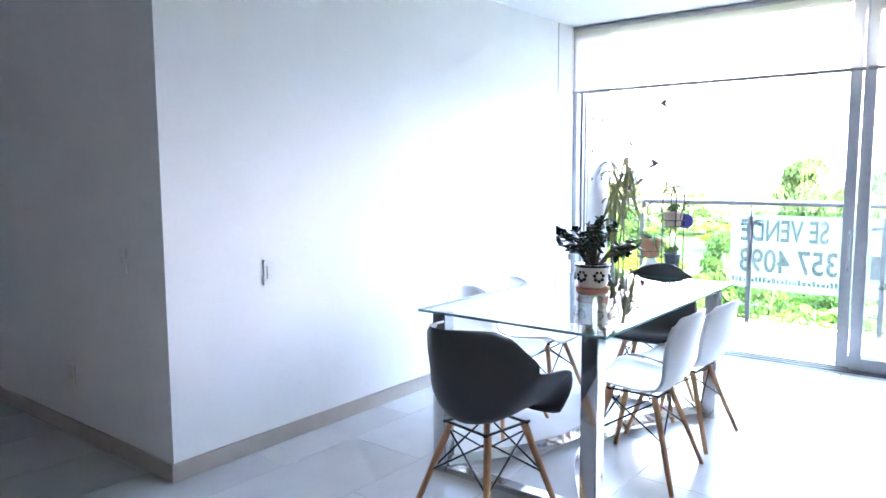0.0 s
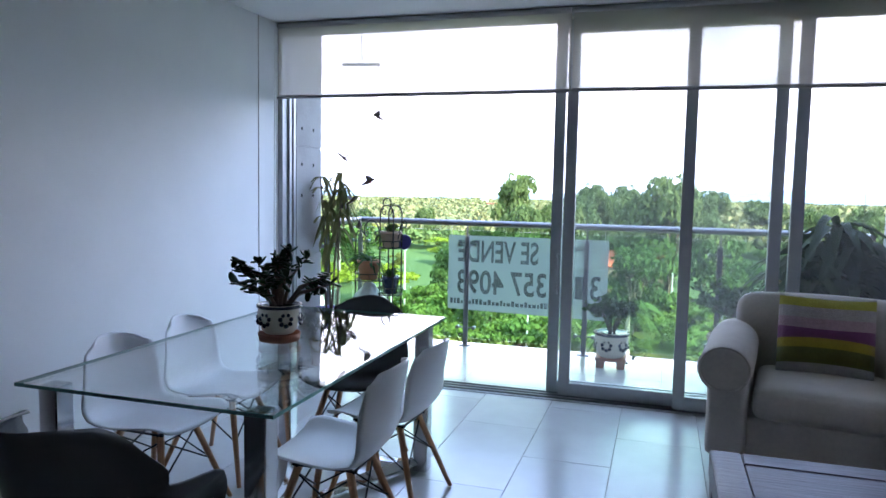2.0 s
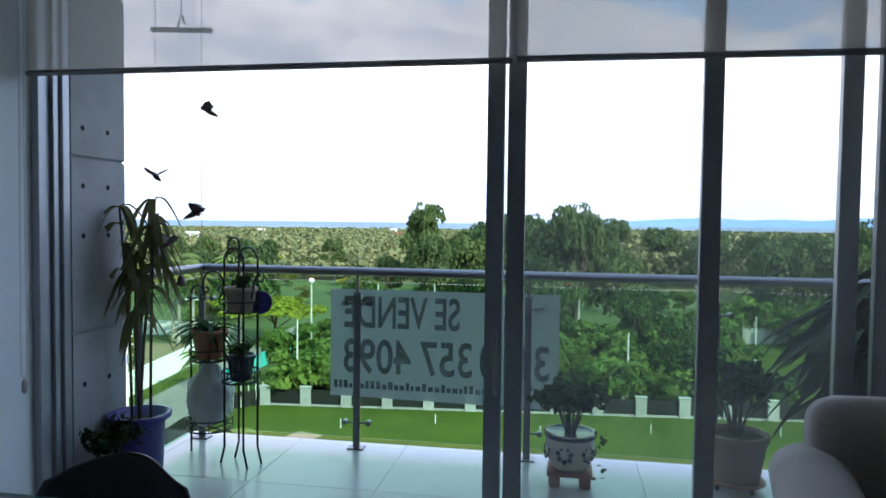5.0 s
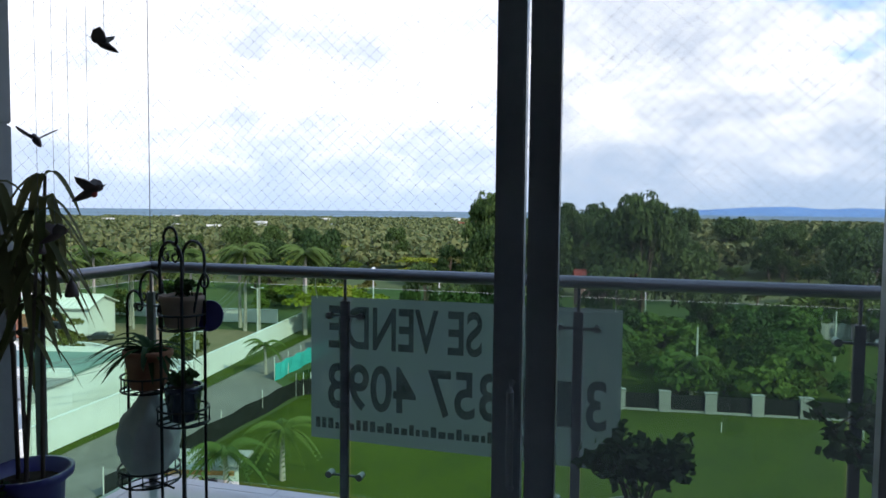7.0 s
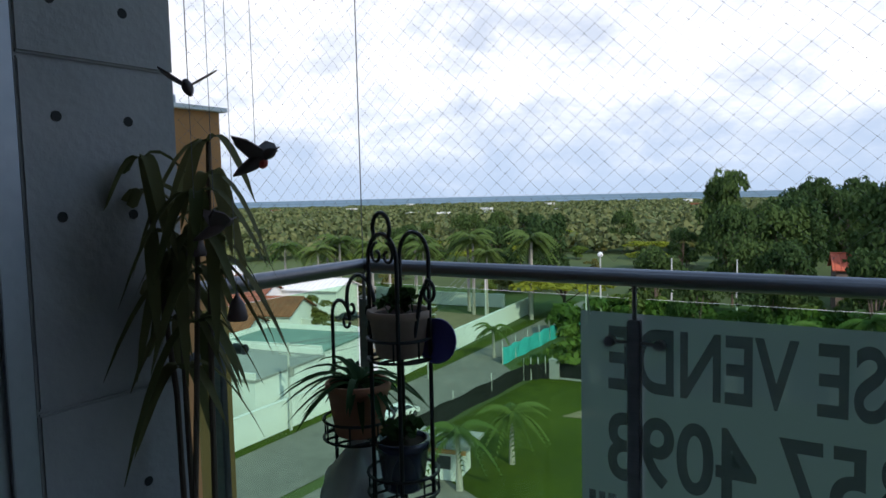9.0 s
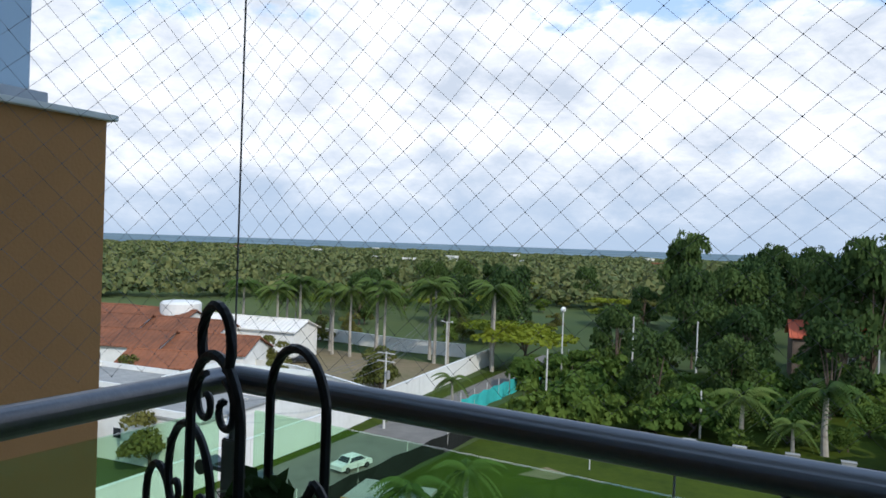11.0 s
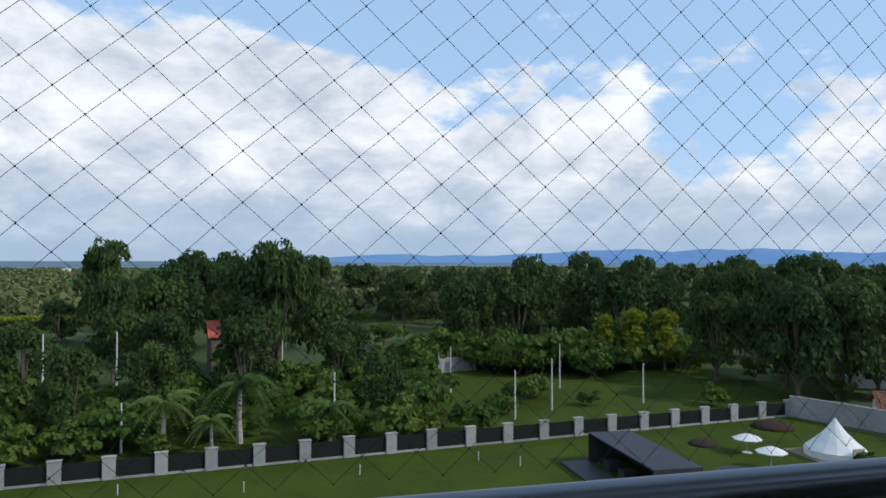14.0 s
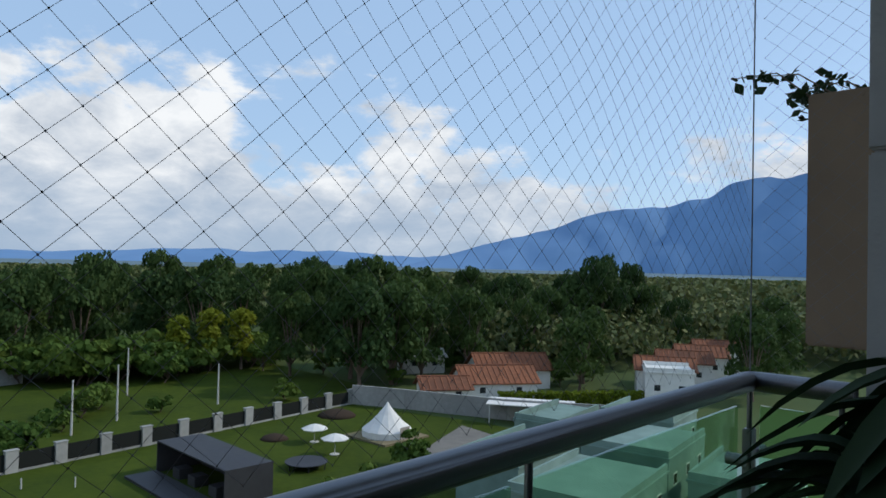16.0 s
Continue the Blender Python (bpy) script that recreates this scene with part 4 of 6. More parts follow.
def plant_stand():
    ob = thing("plant_stand", "black wrought iron plant stand with scrolled tiers", "plant stand", pose(0.405, 0.94, 0, 0, 0, -20))
    t = 0.0065
    U, Z = (1, 0, 0), (0, 0, 1)
    H = 1.17
    for y in (-0.055, 0.055):
        bm = bmesh.new()
        sweep(bm, [(0.00, y, 0.0), (0.03, y, 0.10), (0.03, y, H)] + [Vector(p) for p in arc((0.105, y, H), 0.075, 180, 0, 14, U, Z)] + [(0.18, y, 0.10), (0.21, y, 0.0)], t, 7)
        part("upright_hoop", bm, M_IRON, ob)
    bm = bmesh.new()
    sweep(bm, arc((0.105, -0.055, H + 0.09), 0.045, -40, 220, 18, U, Z), t, 7)
    spiral(bm, (0.078, -0.055, H + 0.015), (0.034, 0.008), 90, 450, U, Z, t * 0.7)
    spiral(bm, (0.134, -0.055, H + 0.015), (0.034, 0.008), 90, -270, U, Z, t * 0.7)
    part("top_scroll", bm, M_IRON, ob)
    bm = bmesh.new()
    sweep(bm, [(-0.31, 0, 0.0), (-0.31, 0, 0.95)] + [Vector(p) for p in arc((-0.25, 0, 0.95), 0.06, 180, 0, 14, U, Z)], t, 7)
    spiral(bm, (-0.215, 0, 0.945), (0.026, 0.007), 0, -330, U, Z, t * 0.8)
    part("side_scroll", bm, M_IRON, ob)
    bm = bmesh.new()
    sweep(bm, arc((-0.12, 0, 1.02), 0.085, 200, -10, 18, U, Z), t, 7)
    spiral(bm, (-0.175, 0, 0.995), (0.028, 0.007), 170, 500, U, Z, t * 0.8)
    spiral(bm, (-0.065, 0, 1.0), (0.028, 0.007), 10, -320, U, Z, t * 0.8)
    part("side_scroll", bm, M_IRON, ob)
    bm = bmesh.new()
    sweep(bm, arc((-0.02, 0, 0.93), 0.05, 0, 180, 12, U, Z), t, 7)
    spiral(bm, (-0.045, 0, 0.93), (0.026, 0.007), 180, 500, U, Z, t * 0.8)
    part("side_scroll", bm, M_IRON, ob)
    bm = bmesh.new()
    sweep(bm, [(0.18, 0, 0.95), (0.22, 0, 1.08), (0.25, 0, 1.12)], t, 7)
    spiral(bm, (0.25, 0, 1.085), (0.036, 0.008), 90, -330, U, Z, t * 0.8)
    part("side_scroll", bm, M_IRON, ob)
    for cx, z, r in ((0.105, 0.88, 0.095), (0.105, 0.48, 0.105), (-0.15, 0.58, 0.115), (-0.15, 0.17, 0.13)):
        bm = bmesh.new()
        for dz in (0.0, 0.06):
            pts = arc((cx, 0, z + dz), r, 0, 360, 24, U, (0, 1, 0))
            sweep(bm, pts, 0.005, 6)
        for k in range(4):
            x = cx - r + 2 * r * (k + 0.5) / 4
            w = math.sqrt(max(r * r - (x - cx) ** 2, 0))
            rod(bm, (x, -w, z), (x, w, z), 0.004, seg=5)
        for k in range(8):
            a = math.tau * k / 8
            rod(bm, (cx + r * math.cos(a), r * math.sin(a), z), (cx + r * math.cos(a), r * math.sin(a), z + 0.06), 0.003, seg=5)
        part("tier_ring", bm, M_IRON, ob)
    for z in (0.17, 0.58):
        part("cross_bar", rod(bmesh.new(), (-0.31, 0, z), (0.03, 0.0, z), 0.005, seg=6), M_IRON, ob)


def plain_pot(name, label, m, r, h, material, plant, seed):
    rng = np.random.default_rng(seed)
    ob = thing(name, label, "potted plant", m)
    part("pot_body", lathe(bmesh.new(), [(r * 0.72, 0), (r * 0.78, h * 0.05), (r * 0.98, h * 0.82), (r * 1.06, h * 0.84), (r * 1.06, h), (r * 0.94, h), (r * 0.92, h * 0.9), (0.01, h * 0.88)], 24), material, ob, smooth=True)
    part("soil", lathe(bmesh.new(), [(r * 0.91, h * 0.91), (0.01, h * 0.94)], 16), M_SOIL, ob)
    if plant == "strap":
        straps(ob, rng, 46, h * 0.9, 0.22, 0.012, M_POTLEAF)
    elif plant == "tuft":
        bush(ob, h * 0.9, rng, 5, 0.06, 0.05, 0.018, 8, M_POTLEAF, M_BARK, 0.004)
    elif plant == "low":
        bush(ob, h * 0.9, rng, 9, 0.24, 0.15, 0.02, 16, M_DARKLEAF, M_BARK, 0.005)
    elif plant == "bush":
        bush(ob, h * 0.9, rng, 9, 0.42, 0.26, 0.028, 26, M_POTLEAF, M_BARK, 0.008)
    return ob


def straps(parent, rng, count, z, length, width, material, base=(0, 0), droop=1.0, name="foliage"):
    """Long arching strap leaves, folded along the middle."""
    verts, faces = [], []
    for k in range(count):
        a = rng.uniform(0, math.tau)
        L = length * rng.uniform(0.6, 1.15)
        up = rng.uniform(0.25, 1.15)
        d = Vector((math.cos(a), math.sin(a), 0))
        s = Vector((-math.sin(a), math.cos(a), 0))
        i0 = len(verts)
        n = 7
        for i in range(n + 1):
            t = i / n
            c = Vector((base[0], base[1], z)) + d * L * t * (1.1 - 0.45 * up * (1 - t)) + Vector((0, 0, L * (up * t - droop * 0.95 * t * t)))
            w = width * (0.35 + 1.3 * math.sin(math.pi * min(t * 0.9 + 0.08, 1)) ** 0.8) * 0.6
            if i == n:
                w = width * 0.05
            verts.extend([c - s * w + Vector((0, 0, w * 0.5)), c, c + s * w + Vector((0, 0, w * 0.5))])
        for i in range(n):
            q = i0 + 3 * i
            faces.extend([(q, q + 1, q + 4, q + 3), (q + 1, q + 2, q + 5, q + 4)])
    ob = mesh_from(name, verts, faces, material, parent)
    for p in ob.data.polygons:
        p.use_smooth = True
    return ob


plant_stand()
ST = pose(0.405, 0.94, 0, 0, 0, -20)
plain_pot("succulent_pot", "weathered terracotta pot with small succulents on the stand", ST @ pose(0.105, 0, 0.886), 0.09, 0.135, M_CLAY, "tuft", 3)
plain_pot("small_pot", "small dark pot on the stand's lower tier", ST @ pose(0.105, 0, 0.486), 0.078, 0.15, M_NAVY, "tuft", 4)
plain_pot("spider_plant", "dark pot of spiky strap leaves on the stand", ST @ pose(-0.15, 0, 0.586), 0.10, 0.17, M_TERRA, "strap", 8)
bag = thing("wrapped_pot", "pot wrapped in a crumpled white plastic bag", "plastic bag", ST @ pose(-0.15, 0, 0.176))
bm = bmesh.new()
bmesh.ops.create_icosphere(bm, subdivisions=4, radius=1)
for v in bm.verts:
    n = noise.noise(v.co * 2.3) * 0.25 + noise.noise(v.co * 6) * 0.12
    top = max(v.co.z, 0)
    k = (1 + n) * (1 - 0.45 * top ** 2)
    v.co = Vector((v.co.x * 0.135 * k, v.co.y * 0.125 * k, 0.18 + v.co.z * 0.18 * (1 + 0.25 * n) + 0.04 * top))
zmin = min(v.co.z for v in bm.verts)
for v in bm.verts:
    v.co.z = max(v.co.z - zmin, 0.004)
part("bag", bm, M_BAG, bag, smooth=True)
bp = thing("blue_disc_pot", "deep blue glazed dish hung behind the stand", "pot", ST @ pose(0.19, 0.08, 0.93, 82, 0, 25))
part("dish", lathe(bmesh.new(), [(0.02, 0), (0.052, 0.005), (0.066, 0.018), (0.062, 0.020), (0.01, 0.01)], 24), M_BLUEPOT, bp, smooth=True)


# ---- strap-leaved plant by the column, birds on threads ----
def cane_plant(name, label, m, canes, leaf_mat, pot_mat, seed, length, width, per, droop=1.25, tall=1.0):
    rng = np.random.default_rng(seed)
    ob = thing(name, label, "potted plant", m)
    part("pot_body", lathe(bmesh.new(), [(0.10, 0), (0.11, 0.01), (0.125, 0.22 * tall), (0.155, 0.235 * tall), (0.158, 0.25 * tall), (0.14, 0.25 * tall), (0.115, 0.22 * tall), (0.01, 0.21 * tall)], 26), pot_mat, ob, smooth=True)
    part("soil", lathe(bmesh.new(), [(0.114, 0.222 * tall), (0.01, 0.23 * tall)], 16), M_SOIL, ob)
    for cx, cy, tx, ty, h in canes:
        mid = ((cx + tx) / 2 + rng.normal() * 0.02, (cy + ty) / 2 + rng.normal() * 0.02, 0.22 + (h - 0.22) * 0.5)
        cane = part("cane", sweep(bmesh.new(), [(cx, cy, 0.21 * tall), mid, (tx, ty, h)], [0.008, 0.0075, 0.006], 8), M_BARK, ob)
        for dz in (0.0, -0.09, -0.19, -0.31):
            straps(cane, rng, per, h + dz, length, width, leaf_mat, (tx + (mid[0] - tx) * -dz, ty + (mid[1] - ty) * -dz), droop)


cane_plant("dracaena", "tall dracaena with drooping striped leaves in a blue pot", pose(0.185, 0.41, 0), [(-0.04, 0.0, -0.07, -0.05, 1.46), (0.05, 0.02, 0.06, 0.05, 1.50), (0.0, 0.0, -0.02, 0.0, 1.22), (0.02, -0.03, 0.10, -0.02, 1.36)], M_DRAC, M_BLUEPOT, 11, 0.175, 0.017, 5, 2.2, 1.65)
cane_plant("dracaena", "dark leafy dracaena beside the end column", pose(3.86, 0.74, 0), [(0, 0, 0.03, 0.05, 1.14), (0.05, 0.03, 0.14, 0.03, 0.97), (-0.05, 0, -0.16, -0.05, 0.88), (0, 0.04, -0.10, 0.16, 0.98), (0.03, 0, 0.10, -0.14, 0.80)], M_DARKLEAF, M_TERRA, 12, 0.40, 0.036, 16, 1.25, 1.2)


def bird(loc, turn, size, red):
    ob = thing("hanging_bird", "small carved wooden bird hung on a thread", "ornament", pose(*loc, 0, 0, turn), "hanging birds")
    bm = lathe(bmesh.new(), [(0.003, -0.085), (0.012, -0.06), (0.020, -0.02), (0.022, 0.01), (0.014, 0.035), (0.017, 0.05), (0.014, 0.064), (0.004, 0.072), (0.001, 0.09)], 12, pose(0, 0, 0, 0, 62, 0) @ Matrix.Diagonal((size, size, size, 1)))
    part("body", bm, M_BIRD, ob, smooth=True)
    for s in (-1, 1):
        bm = bmesh.new()
        p = [(0.03, 0), (0.045, 0.05), (0.02, 0.10), (-0.02, 0.125), (-0.03, 0.07), (-0.02, 0)]
        up = [bm.verts.new((size * x, s * size * (0.012 + 0.75 * y), size * (0.015 + 0.45 * y))) for x, y in p]
        bm.faces.new(up)
        r = bmesh.ops.extrude_face_region(bm, geom=bm.faces[:])
        bmesh.ops.translate(bm, vec=(0.003, 0, -0.004), verts=[e for e in r["geom"] if isinstance(e, bmesh.types.BMVert)])
        part("wing", bm, M_BIRD, ob)
    if red:
        b2 = bmesh.new()
        bmesh.ops.create_uvsphere(b2, u_segments=10, v_segments=6, radius=1, matrix=Matrix.Translation((0.022 * size, 0, -0.001)) @ Matrix.Diagonal((0.017 * size, 0.016 * size, 0.020 * size, 1)))
        part("breast", b2, M_RED, ob, "red painted breast")
    part("thread", rod(bmesh.new(), (0, 0, 0.015), (0, 0, SOFFIT - loc[2]), 0.0008, seg=5), M_NET, ob)


bird((0.325, 0.345, 1.615), 150, 0.62, False)
bird((0.52, 0.365, 1.435), 20, 0.75, True)
bird((0.605, 0.35, 1.93), 200, 0.62, False)
bird((0.39, 0.35, 1.285), 60, 0.65, False)
for x, z in ((0.435, 1.075), (0.30, 1.22)):
    bell = thing("hanging_charm", "small clay bell charm on a thread", "ornament", pose(x + 0.02, 0.35, z), "hanging charms")
    part("bell", lathe(bmesh.new(), [(0.022, 0), (0.024, 0.006), (0.016, 0.04), (0.006, 0.055), (0.002, 0.065)], 12), M_BIRD, bell, smooth=True)
    part("thread", rod(bmesh.new(), (0, 0, 0.06), (0, 0, SOFFIT - z), 0.0008, seg=5), M_NET, bell)
tb = thing("hanging_bar", "wooden bar hung from the balcony ceiling on a cord", "ornament", pose(0.445, 0.38, 2.335, 0, 0, 10))
part("bar", boxes((-0.15, 0.15, -0.012, 0.012, -0.011, 0.011), bevel=0.003), M_BIRD, tb)
part("hook", sweep(bmesh.new(), [(-0.02, 0, 0.011), (-0.01, 0, 0.05), (0.02, 0, 0.03), (0, 0, 0.07)], 0.006, 6), M_BIRD, tb)
part("cord", rod(bmesh.new(), (0, 0, 0.065), (0, 0, SOFFIT - 2.335), 0.002, seg=5), M_NET, tb)

# ---- pots along the balcony ----
tp = thing("flower_pot", "cream painted pot with a trailing shrub on a clay stand", "potted plant", pose(2.37, 0.98, 0.0))
part("clay_stand", boxes((-0.11, -0.05, -0.09, 0.09, 0, 0.06), (0.05, 0.11, -0.09, 0.09, 0, 0.06), (-0.12, 0.12, -0.10, 0.10, 0.06, 0.085), bevel=0.006), M_TERRA, tp)
sub = new("pot")
sub.parent = tp
sub.matrix_basis = pose(0, 0, 0.085)
zt = talavera_pot(tp, 0.135, 0.20, 6, False)
for o in tp.children:
    if o.name.split(".")[0] in ("pot_body", "pot_rim", "soil", "painted_flower"):
        o.location.z += 0.085
bpy.data.objects.remove(sub)
bush(tp, zt + 0.085, np.random.default_rng(21), 11, 0.30, 0.24, 0.024, 24, M_POTLEAF, M_BARK, 0.006)
vine = np.random.default_rng(4)
pts = np.array([(0.14 + 0.05 * math.sin(k * 0.5) + vine.normal() * 0.012, -0.06 + vine.normal() * 0.015, 0.30 - 0.013 * k) for k in range(20)])
v, f = leaf_quads(pts, np.full(20, 0.018), vine)
mesh_from("trailing_leaves", v, f, M_POTLEAF, tp)
plain_pot("shrub_pot", "mottled clay pot with a leafy shrub on castors", pose(3.25, 1.10, 0.05), 0.155, 0.25, M_CLAY, "bush", 31)
plain_pot("shrub_pot", "small dark-leaved shrub in a clay pot beside the column", pose(0.20, 0.175, 0.006), 0.075, 0.20, M_CLAY, "low", 33)
cad = thing("plant_caddy", "round wheeled caddy under the terracotta pot", "plant caddy", pose(3.25, 1.10, 0))
part("disc", lathe(bmesh.new(), [(0.15, 0.038), (0.15, 0.049), (0.01, 0.049)], 24), M_TERRA, cad)
for k in range(4):
    a = math.tau * k / 4 + 0.5
    part("castor", rod(bmesh.new(), (0.12 * math.cos(a) - 0.009, 0.12 * math.sin(a), 0.019), (0.12 * math.cos(a) + 0.009, 0.12 * math.sin(a), 0.019), 0.019, seg=12), M_TYRE, cad)


# ---- next-door parts of the building ----
nb = thing("neighbour_bay", "ochre rendered bay of the flat next door", "building", kind="structure")
part("ochre_wall", boxes((-8.0, -2.1, -1.0, 2.45, -22.0, 1.93)), M_OCHRE, nb, "ochre rendered wall")
part("ledge", boxes((-8.0, -2.06, -1.0, 2.49, 1.93, 1.96), bevel=0.004), M_STUCCO, nb, "thin pale ledge")
part("window_sill", boxes((-8.0, -2.30, -1.0, 2.27, 1.96, 2.05), bevel=0.004), M_ALU, nb)
part("window_pane", boxes((-8.0, -2.36, -1.0, 2.21, 2.05, 5.0)), mat("pale_reflecting_glass", (0.36, 0.44, 0.50), None, 0.08, 0.4, scale=1, bump=0), nb)
part("window_frame", boxes((-2.37, -2.33, 1.28, 1.34, 2.05, 5.0), bevel=0.004), M_ALU, nb)
solid("building_end", (4.72, 10.0, -12.0, 0.9, -0.25, CEIL + 0.255), M_STUCCO, "pale rendered wall beyond the balcony", "building")
solid("building_west", (-9.0, -3.42, -12.0, -1.02, -0.25, CEIL + 0.255), M_STUCCO, "pale rendered wall beside the passage", "building")
pl = thing("planter_box", "brown rendered planter box on the facade with trailing bougainvillea", "planter")
part("box", boxes((6.3, 8.6, 0.902, 1.76, 1.0, 2.34), bevel=0.01), M_PLANTER, pl)
rngp = np.random.default_rng(9)
bmv, lp, ls = bmesh.new(), [], []
for k in range(44):
    p = Vector((6.35 + rngp.uniform(0, 1.6), rngp.uniform(1.1, 1.74), 2.3))
    d = Vector((rngp.uniform(-0.9, 0.2), rngp.uniform(-0.1, 0.75), rngp.uniform(0.0, 0.75)))
    L = rngp.uniform(0.2, 0.62)
    pts = [p, p + d * L * 0.5 + Vector((0, 0, 0.12 * L)), p + d * L - Vector((0, 0, 0.10 * L))]
    sweep(bmv, pts, [0.006, 0.004, 0.002], 5)
    for i in range(22):
        t = i / 21
        c = pts[0].lerp(pts[1], 2 * t) if t < 0.5 else pts[1].lerp(pts[2], 2 * t - 1)
        lp.append(tuple(c + Vector(rngp.normal(size=3)) * 0.03 - Vector((0, 0, 0.03))))
        ls.append(rngp.uniform(0.022, 0.042))
part("branch_framework", bmv, M_BARK, pl)
v, f = leaf_quads(np.array(lp), np.array(ls), rngp)
mesh_from("foliage", v, f, M_DARKLEAF, pl)
G = -22.0


# ---- ground ----
def sheet(name, pts, z, material, label, category):
    bm = bmesh.new()
    bm.faces.new([bm.verts.new((x, y, z)) for x, y in pts])
    return tagged(part(name, bm, material), label, category, kind="structure")


bm = bmesh.new()
bmesh.ops.create_circle(bm, cap_ends=True, radius=4800, segments=96, matrix=Matrix.Translation((0, 0, G)))
tagged(part("ground", bm, M_GROUND), "dark green wooded plain reaching the horizon", "ground", kind="structure")
sheet("ground_lawn", [(-36.5, 40), (-36.5, 78.5), (-34, 79.4), (78, 90), (84, 66), (80, 20), (-20, 20)], G + 0.04, M_GRASS, "mown green lawn below the balcony", "lawn")
sheet("ground_meadow", [(-42, 84), (-44, 140), (95, 150), (90, 92), (-34, 80.5)], G + 0.04, M_GRASS, "grassy meadow behind the pillar fence", "meadow")
sheet("road", [(-38.5, 20), (-38.5, 78), (-44.5, 84), (-48, 140), (-55, 140), (-50, 80), (-47, 20)], G + 0.06, M_ROAD, "worn pale asphalt lane beside the white wall", "road")
sheet("ground_verge", [(-47, 20), (-50, 80), (-55, 140), (-57.5, 140), (-52.6, 78), (-49, 20)], G + 0.05, M_GRASS, "grass verge at the white wall's foot", "verge")
sheet("pavement_yard", [(-37, 24), (-37, 50), (-24, 44), (-2, 34), (-2, 20)], G + 0.07, M_ROAD, "grey paved driveway under the flats", "driveway")
sheet("ground_yard", [(-100, 60), (-104, 116), (-62, 116), (-53, 79)], G + 0.03, M_DIRT, "dry earth yard behind the white wall", "yard")
sheet("ground_bare_patch", [(-27.5, 66), (-24, 66.5), (-23, 69), (-26, 70)], G + 0.06, M_DIRT, "bare earth patch in the lawn", "bare patch")
sheet("pavement_gravel", [(62, 60), (70, 64), (80, 68), (78, 56), (66, 52)], G + 0.07, M_ROAD, "grey gravel apron beside the tent", "gravel")

# far plain and mountain, both tinted blue to stand for aerial haze
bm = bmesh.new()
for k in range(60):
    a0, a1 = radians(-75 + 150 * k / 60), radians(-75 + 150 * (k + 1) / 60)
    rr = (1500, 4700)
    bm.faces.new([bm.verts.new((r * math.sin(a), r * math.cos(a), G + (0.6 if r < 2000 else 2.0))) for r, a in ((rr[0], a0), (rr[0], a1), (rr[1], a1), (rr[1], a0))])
tagged(part("backdrop_plain", bm, M_FARPLAIN), "blue-green fields on the far plain, haze in their colour", "far plain", kind="structure")


def mountain(name, a0, a1, dist, peak, seed, rough, start=0.0):
    bm = bmesh.new()
    n, rows = 120, 7
    g = []
    for j in range(rows):
        row = []
        for i in range(n + 1):
            t = i / n
            a = radians(a0 + (a1 - a0) * t)
            h = peak * (start + (1 - start) * min(1, t * 2.0) ** 0.9) * (1 + rough * noise.noise(Vector((t * 9 + seed, seed, 0))) + 0.35 * rough * noise.noise(Vector((t * 34, seed, 3))))
            k = j / (rows - 1)
            r = dist + 500 * k + 60 * noise.noise(Vector((t * 25, k * 4, seed)))
            row.append(bm.verts.new((r * math.sin(a), r * math.cos(a), G + max(0.0, h) * k ** 0.8)))
        g.append(row)
    for j in range(rows - 1):
        for i in range(n):
            bm.faces.new((g[j][i], g[j][i + 1], g[j + 1][i + 1], g[j + 1][i]))
    tagged(part(name, bm, M_HILL, smooth=True), "blue mountain ridge in the distance, haze in its colour", "mountain", kind="structure")


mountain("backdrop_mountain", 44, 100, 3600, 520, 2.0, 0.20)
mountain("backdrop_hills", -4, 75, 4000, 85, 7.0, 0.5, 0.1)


# ---- walls and fences ----
def block_wall(name, label, pts, h, w, material):
    ob = thing(name, label, "wall", kind="structure")
    for a, b in zip(pts, pts[1:]):
        a, b = Vector((*a, G)), Vector((*b, G))
        m = Matrix.Translation(a) @ (b - a).to_track_quat("X", "Z").to_matrix().to_4x4()
        L = (b - a).length
        n = max(1, round(L / 12))
        for k in range(n):
            part("wall_panel", box(bmesh.new(), L * k / n + 0.02, L * (k + 1) / n - 0.02, -w / 2, w / 2, 0, h, m=m), material, ob)
            part("coping", box(bmesh.new(), L * k / n, L * (k + 1) / n, -w / 2 - 0.06, w / 2 + 0.06, h, h + 0.12, m=m), material, ob)
    return ob


block_wall("wall_street", "long white painted boundary wall along the lane", [(-48.5, 20), (-50.8, 62), (-53.0, 79), (-58.5, 122)], 3.0, 0.3, M_STUCCO)
block_wall("wall_yard", "white yard wall behind the lane", [(-53.2, 79), (-75, 86), (-110, 88)], 2.6, 0.3, M_STUCCO)
block_wall("wall_park", "white park wall among the trees", [(-66, 126), (-80, 124), (-110, 126)], 2.6, 0.3, M_STUCCO)
block_wall("wall_garden", "grey garden wall beside the villas", [(78.2, 90.5), (82, 82), (88, 66), (98, 50)], 3.0, 0.3, M_BLOCK)


